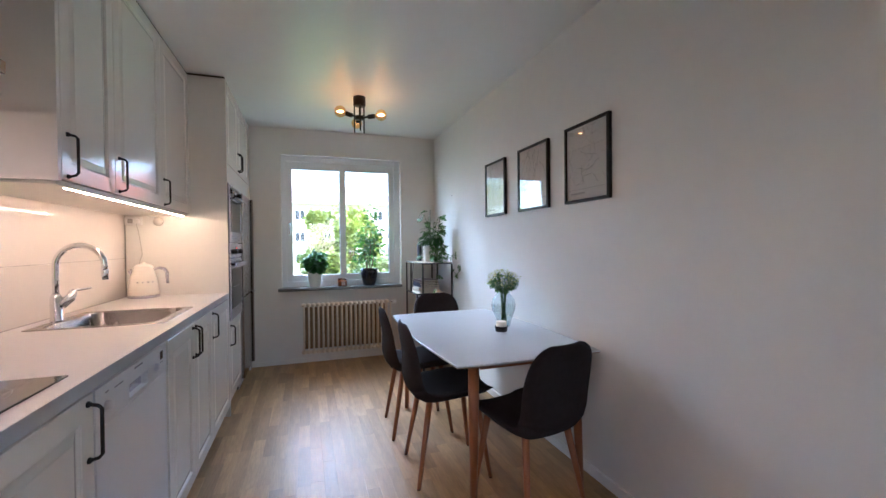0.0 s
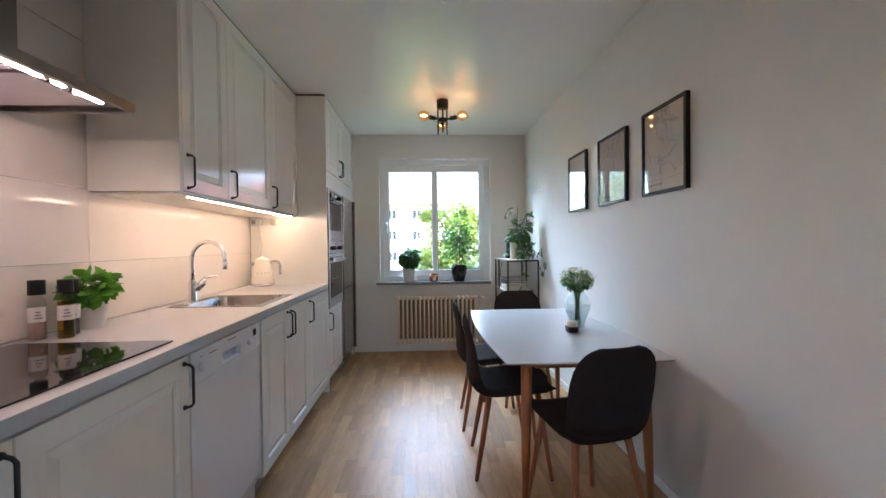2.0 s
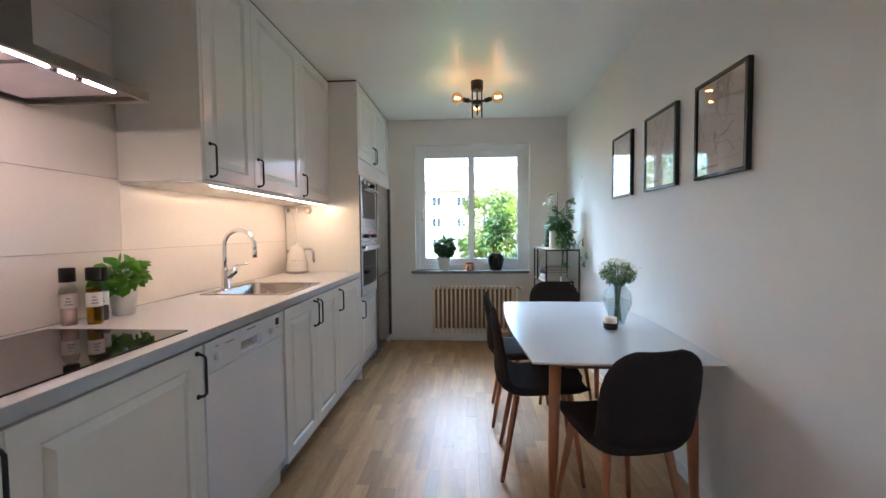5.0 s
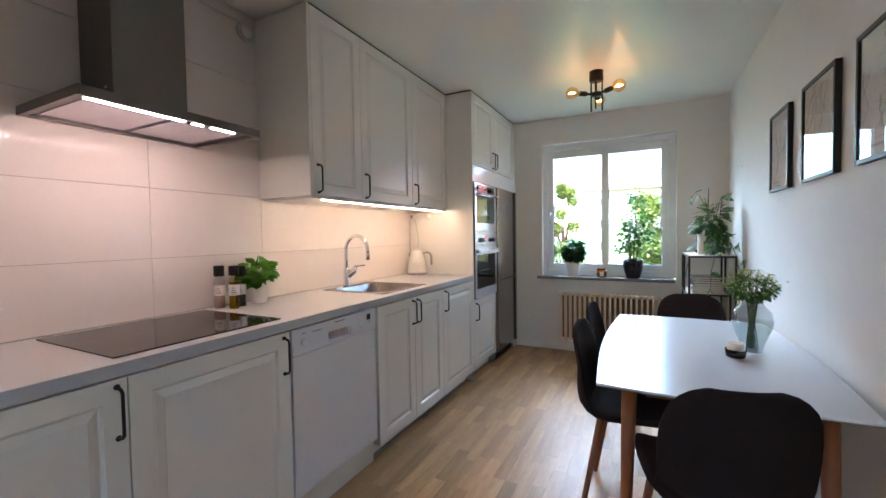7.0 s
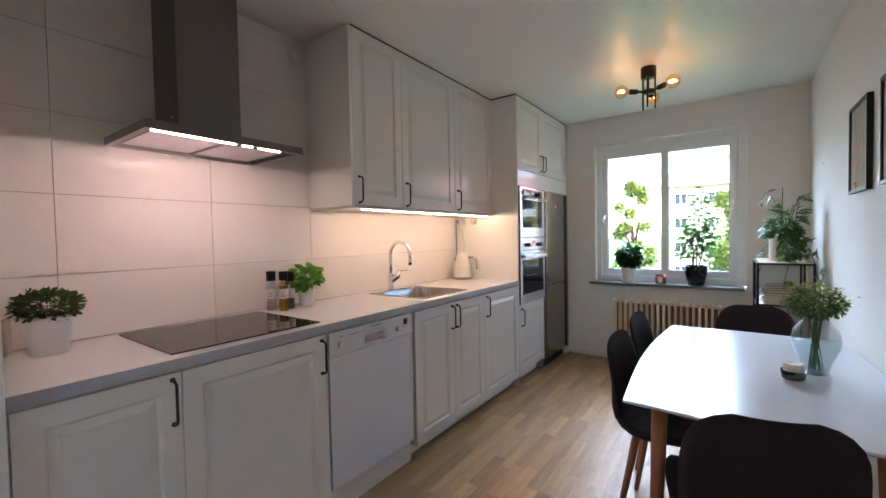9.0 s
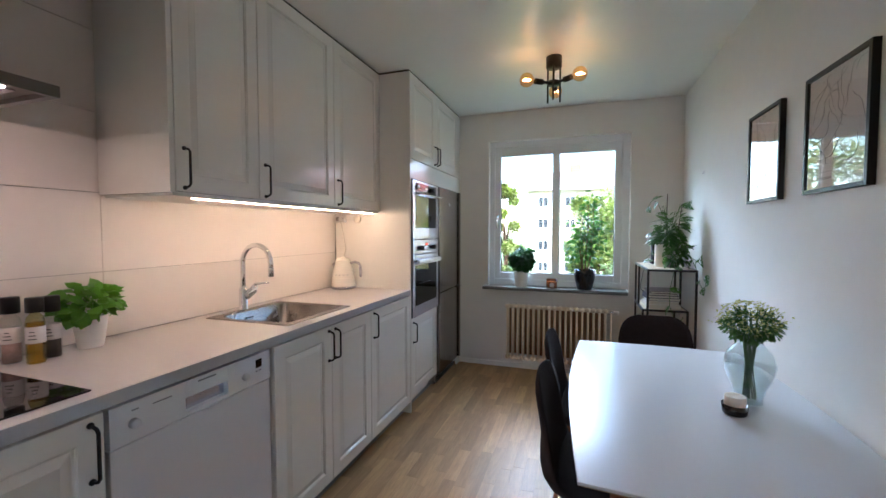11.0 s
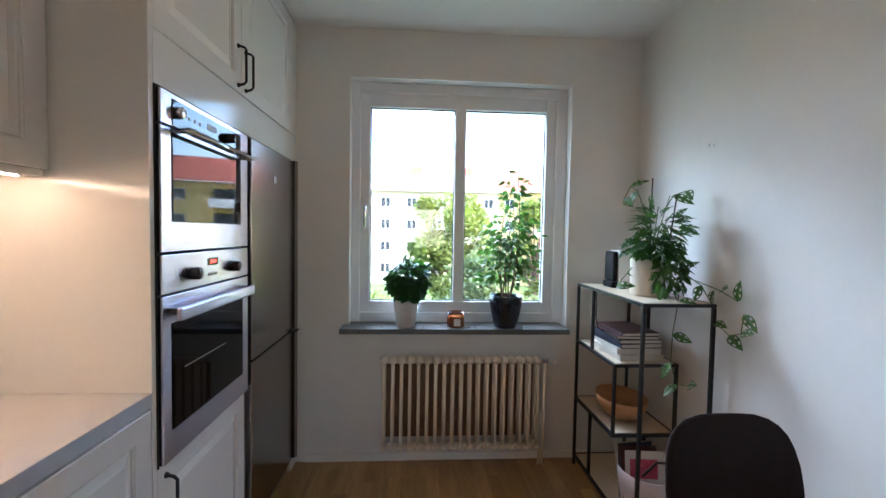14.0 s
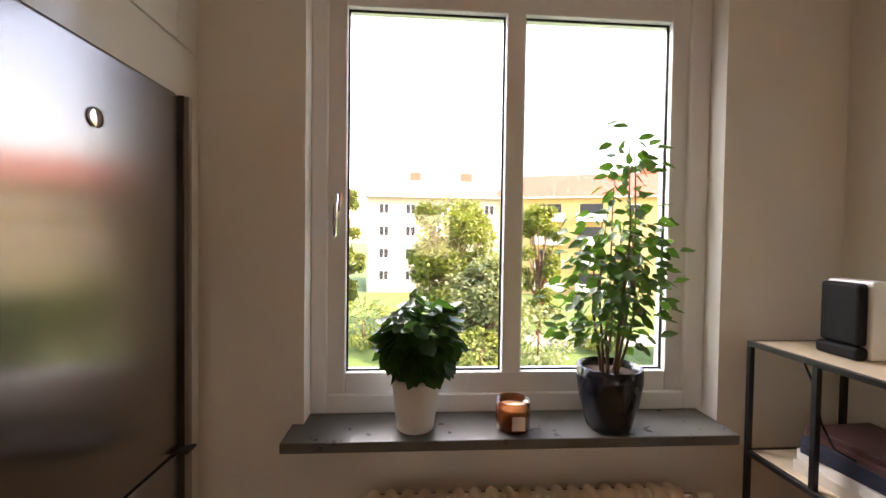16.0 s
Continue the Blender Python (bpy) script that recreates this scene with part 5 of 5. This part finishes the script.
for tr in trails:
    part("vine", tube(tr, 0.0022, 6), M_LEAF, mon)
    for i in range(1, len(tr)):
        lb = bmesh.new()
        p = Vector(tr[i])
        holed_leaf(lb, p, (rng.uniform(-0.3, 0.8) if p.x < 0.12 else -0.2, rng.uniform(-1, 0.2), rng.uniform(-0.5, 0.5)), (-0.7, -0.3, 0.6), rng.uniform(0.065, 0.095), rng.uniform(0.038, 0.048))
        part("leaf", lb, M_LEAF, mon)

# ---- outside ----
M_LAWN = mat("lawn", (0.1, 0.16, 0.035), 0.9, var=0.35, scale=0.6)
solid("ground", box(-300, 300, 6.6, 600, -5.6, -5.4), M_LAWN, "green lawn sloping between the houses", "ground", kind="structure")
solid("path", box(8, 40, 30, 33, -5.399, -5.38), mat("gravel_path", (0.35, 0.32, 0.28), 0.9), "pale path crossing the lawn", "path", kind="structure")
M_YELL = mat("yellow_render", (0.5, 0.37, 0.15), 0.85, var=0.04, scale=1)
M_CRM = mat("cream_render", (0.42, 0.38, 0.3), 0.85, var=0.04, scale=1)
M_ROOF = mat("red_roof_tiles", (0.38, 0.1, 0.06), 0.8, var=0.12, scale=3)
# red tiles paled: haze and gloss are mixed into the base colour
M_ROOFP = mat("hazed_roof_tiles", (0.4, 0.24, 0.2), 0.6, var=0.12, scale=3)
M_FWIN = mat("house_window_glass", (0.03, 0.035, 0.04), 0.3, spec=0.2)
M_FFRM = mat("house_window_frame", (0.75, 0.74, 0.72), 0.5)


def house(at, rz, length, storeys, wallm, label, step=4.6, balconies=(), depth=11, rise=3.6, roofm=None):
    h = empty("apartment_building", label, "building", at, rz)
    hh = storeys * 2.8 + 0.9
    part("wall", box(0, length, 0, depth, 0, hh), wallm, h)
    rf = bmesh.new()
    pts = [(-0.5, -0.6, hh), (length + 0.5, -0.6, hh), (length + 0.5, depth + 0.6, hh), (-0.5, depth + 0.6, hh), (1.5, depth / 2, hh + rise), (length - 1.5, depth / 2, hh + rise)]
    v = [rf.verts.new(p) for p in pts]
    for f in ((0, 1, 5, 4), (1, 2, 5), (2, 3, 4, 5), (3, 0, 4), (3, 2, 1, 0)):
        rf.faces.new([v[i] for i in f])
    part("roof", rf, roofm or M_ROOF, h, "red tiled hipped roof")
    part("gutter", box(-0.55, length + 0.55, -0.75, -0.6, hh - 0.12, hh + 0.02), M_FFRM, h)
    for x in (length * 0.3, length * 0.72):
        part("chimney", box(x, x + 1.6, depth / 2 - 0.5, depth / 2 + 0.5, hh + rise - 0.8, hh + rise + 0.9), M_ROOF, h, "brick chimney")
    gb = box(0.06, 1.24, 0.0, 0.02, 0.06, 1.24)
    gme = finish("pane", gb, M_FWIN)
    fb = bmesh.new()
    for a in ((0, 0.08, 0, 1.3), (1.22, 1.3, 0, 1.3), (0.61, 0.69, 0, 1.3), (0, 1.3, 0, 0.08), (0, 1.3, 1.22, 1.3)):
        box(a[0], a[1], -0.06, 0.03, a[2], a[3], bm=fb)
    fme = finish("window", fb, M_FFRM)
    bal = bmesh.new()
    box(0, 3.4, -1.3, -0.02, 0, 0.16, bm=bal)
    box(0, 3.4, -1.36, -1.3, 0, 1.0, bm=bal)
    box(0, 0.06, -1.3, -0.02, 0.16, 1.0, bm=bal)
    box(3.34, 3.4, -1.3, -0.02, 0.16, 1.0, bm=bal)
    bme = finish("balcony", bal, M_FFRM)
    n = int(length / step)
    for s in range(storeys):
        for i in range(n):
            x = 1.4 + i * step
            if i in balconies:
                o = new("balcony", bme)
                o.parent = h
                o.location = (x - 1.0, 0, s * 2.8 + 0.7)
                rc = part("window", box(x - 0.6, x + 2.0, -0.03, -0.01, s * 2.8 + 0.9, s * 2.8 + 2.9), M_FWIN, h)
                continue
            w = new("window", fme)
            w.parent = h
            w.location = (x, -0.02, s * 2.8 + 1.5)
            p = new("pane", gme)
            p.parent = w
            p.location = (0, 0.005, 0)
    return h


house((-5.53, 56, -5.4), 0, 17.0, 4, M_CRM, "cream apartment building with a red hipped roof behind trees", 3.33, (), rise=3.0, roofm=M_ROOFP)
house((10.6, 56.2, -5.4), -20, 60, 4, M_YELL, "yellow apartment building with white balconies and a red roof", 4.8, (1, 2, 5, 6, 9))


def tree(at, h, r, seed, label, n=2600, col=None, size=0.29):
    rg = random.Random(seed)
    t = empty("tree", label, "tree", at)
    part("trunk", tube([(0, 0, 0), (0.1, 0, h * 0.3), (0.0, 0.1, h * 0.6)], [0.22, 0.17, 0.08], 8), M_STEM, t)
    lb = bmesh.new()
    tips = []
    for i in range(30):
        a = i * 2.4
        z0 = h * rg.uniform(0.2, 0.5)
        zt = rg.uniform(0.14, 0.92)
        wd = math.sqrt(max(0.05, 1 - ((zt - 0.5) / 0.5) ** 2)) * rg.uniform(0.35, 0.95)
        tip = Vector((math.cos(a) * r * wd, math.sin(a) * r * wd, h * zt))
        tube([(0, 0, z0), tip * 0.55 + Vector((0, 0, z0 * 0.4)), tip], [0.08, 0.05, 0.02], 6, lb)
        tips.append((tip, r * rg.uniform(0.24, 0.4)))
    part("limbs", lb, M_STEM, t)
    tips.append((Vector((0, 0, h * 0.88)), r * 0.4))
    cb = bmesh.new()
    for i in range(n):
        c, cr_ = rg.choice(tips)
        v = Vector((rg.gauss(0, 1), rg.gauss(0, 1), rg.gauss(0, 0.8))).normalized() * cr_ * rg.uniform(0.5, 1.15)
        leaf(cb, c + v, (rg.uniform(-1, 1), rg.uniform(-1, 1), rg.uniform(-0.6, 0.4)), (0, 0, 1), size * rg.uniform(0.6, 1.2), size * 0.7, 0.3)
    part("crown", cb, col or M_TREE, t)


M_TREE = leafy("tree_leaves", (0.17, 0.2, 0.05), 0.7, var=0.2, scale=2, per="island", per_amt=0.5)
M_TREE2 = leafy("tree_leaves_pale", (0.2, 0.23, 0.12), 0.7, var=0.2, scale=2, per="island", per_amt=0.5)
tree((2.9, 32, -5.4), 9.8, 2.9, 1, "broad leafy green tree on the lawn", n=17000)
tree((4.6, 27, -5.4), 5.8, 2.3, 2, "pale leafy tree beside a taller green one", n=9000, col=M_TREE2)
tree((9.4, 33, -5.4), 9.7, 1.6, 3, "leafy green tree before the balconies", n=9000)
tree((-4.9, 36, -5.4), 11.4, 1.35, 4, "tall leafy tree at the corner of the building", n=9000)
tree((-12, 33, -5.4), 13, 4.5, 5, "large leafy tree standing well to the side", n=5600)
tree((17, 26, -5.4), 5.0, 2.4, 6, "low leafy tree near the yellow building", n=6000)
rng = random.Random(21)
for i, (x, y, r) in enumerate(((-2.6, 30, 2.0), (0.2, 27.5, 1.7), (4.0, 25, 1.5), (7.4, 26.5, 2.1), (12, 29, 1.5))):
    bsh = empty("shrub", "rounded uneven green shrub on the lawn", "shrub", (x, y, -5.4), group="shrubs")
    part("branches", tube([(0, 0, 0), (0, 0, r * 0.8)], 0.06, 6), M_STEM, bsh)
    part("crown", bush(rng, 900, (0, 0, r * 0.75), (r, r, r * 0.75), 0.3, 0.18, 0.1), M_TREE2 if i % 2 else M_TREE, bsh)

# ---- wall tiles and floor staves ----

tw, th_ = 0.5895, 0.32
tile_me = {}
west = [o for o in scene.objects if o.name == "wall_west"][0]


def piece(name, me, loc, parent, kind=""):
    o = new(name, me)
    o.parent = parent
    o.location = loc
    return o


ys = [YN, 1.922, 1.922 + tw, 1.922 + 2 * tw, 4.745]
zs = [0.902] + [1.17 + th_ * i for i in range(0, 5)] + [CEIL - 0.002]
for a, b in zip(ys, ys[1:]):
    for c, d in zip(zs, zs[1:]):
        if b - a < 0.02 or (a > 3.05 and c > 1.48):
            continue
        key = (round(b - a, 3), round(d - c, 3))
        if key not in tile_me:
            bt = loft_rect(key[0] - 0.002, key[1] - 0.002, [(0, 0), (0, 0.007), (0.001, 0.008)])
            tile_me[key] = finish("tile", bt, M_TILE)
        piece("tile", tile_me[key], (XL - 0.0075, a + 0.001, c + 0.001), west)

floor = [o for o in scene.objects if o.name == "floor"][0]
rng = random.Random(2)
sw = 0.0692
stave_me, far, count = {}, [], 0
nx = int((XR - (-0.06)) / sw) + 1
for i in range(nx):
    x = -0.06 + i * sw
    w = min(sw, XR - 0.002 - x) - 0.0003
    if w < 0.01:
        continue
    y = YB + 0.002 - rng.choice((0, 0.1, 0.2, 0.3))
    while y < YW - 0.002:
        l = rng.choice((0.32, 0.38, 0.44, 0.5, 0.56))
        a, b = max(y, YB + 0.002), min(y + l, YW - 0.002)
        y += l
        if b - a < 0.03:
            continue
        if b > 2.9 and count < 300 and x < 1.75:
            count += 1
            key = (round(w, 3), round(b - a, 3))
            if key not in stave_me:
                stave_me[key] = finish("stave", box(0, key[0], 0, key[1] - 0.0003, -0.0118, 0, 0.0003, seg=1), M_OAKF)
            piece("stave", stave_me[key], (x, a, -0.035), floor)
        else:
            far.append((x, x + w, a, b - 0.0003))
verts, faces = [], []
for x0, x1, y0, y1 in far:
    n = len(verts)
    zf = -0.035
    verts += [(x0, y0, zf - 0.0118), (x1, y0, zf - 0.0118), (x1, y1, zf - 0.0118), (x0, y1, zf - 0.0118), (x0, y0, zf), (x1, y0, zf), (x1, y1, zf), (x0, y1, zf)]
    faces += [(n + 4, n + 5, n + 6, n + 7), (n, n + 1, n + 5, n + 4), (n + 1, n + 2, n + 6, n + 5), (n + 2, n + 3, n + 7, n + 6), (n + 3, n, n + 4, n + 7)]
me = bpy.data.meshes.new("staves")
me.from_pydata(verts, [], faces)
me.materials.append(M_OAKS)
so = new("staves", me)
so.parent = floor
tagged(so, kind="stuff")
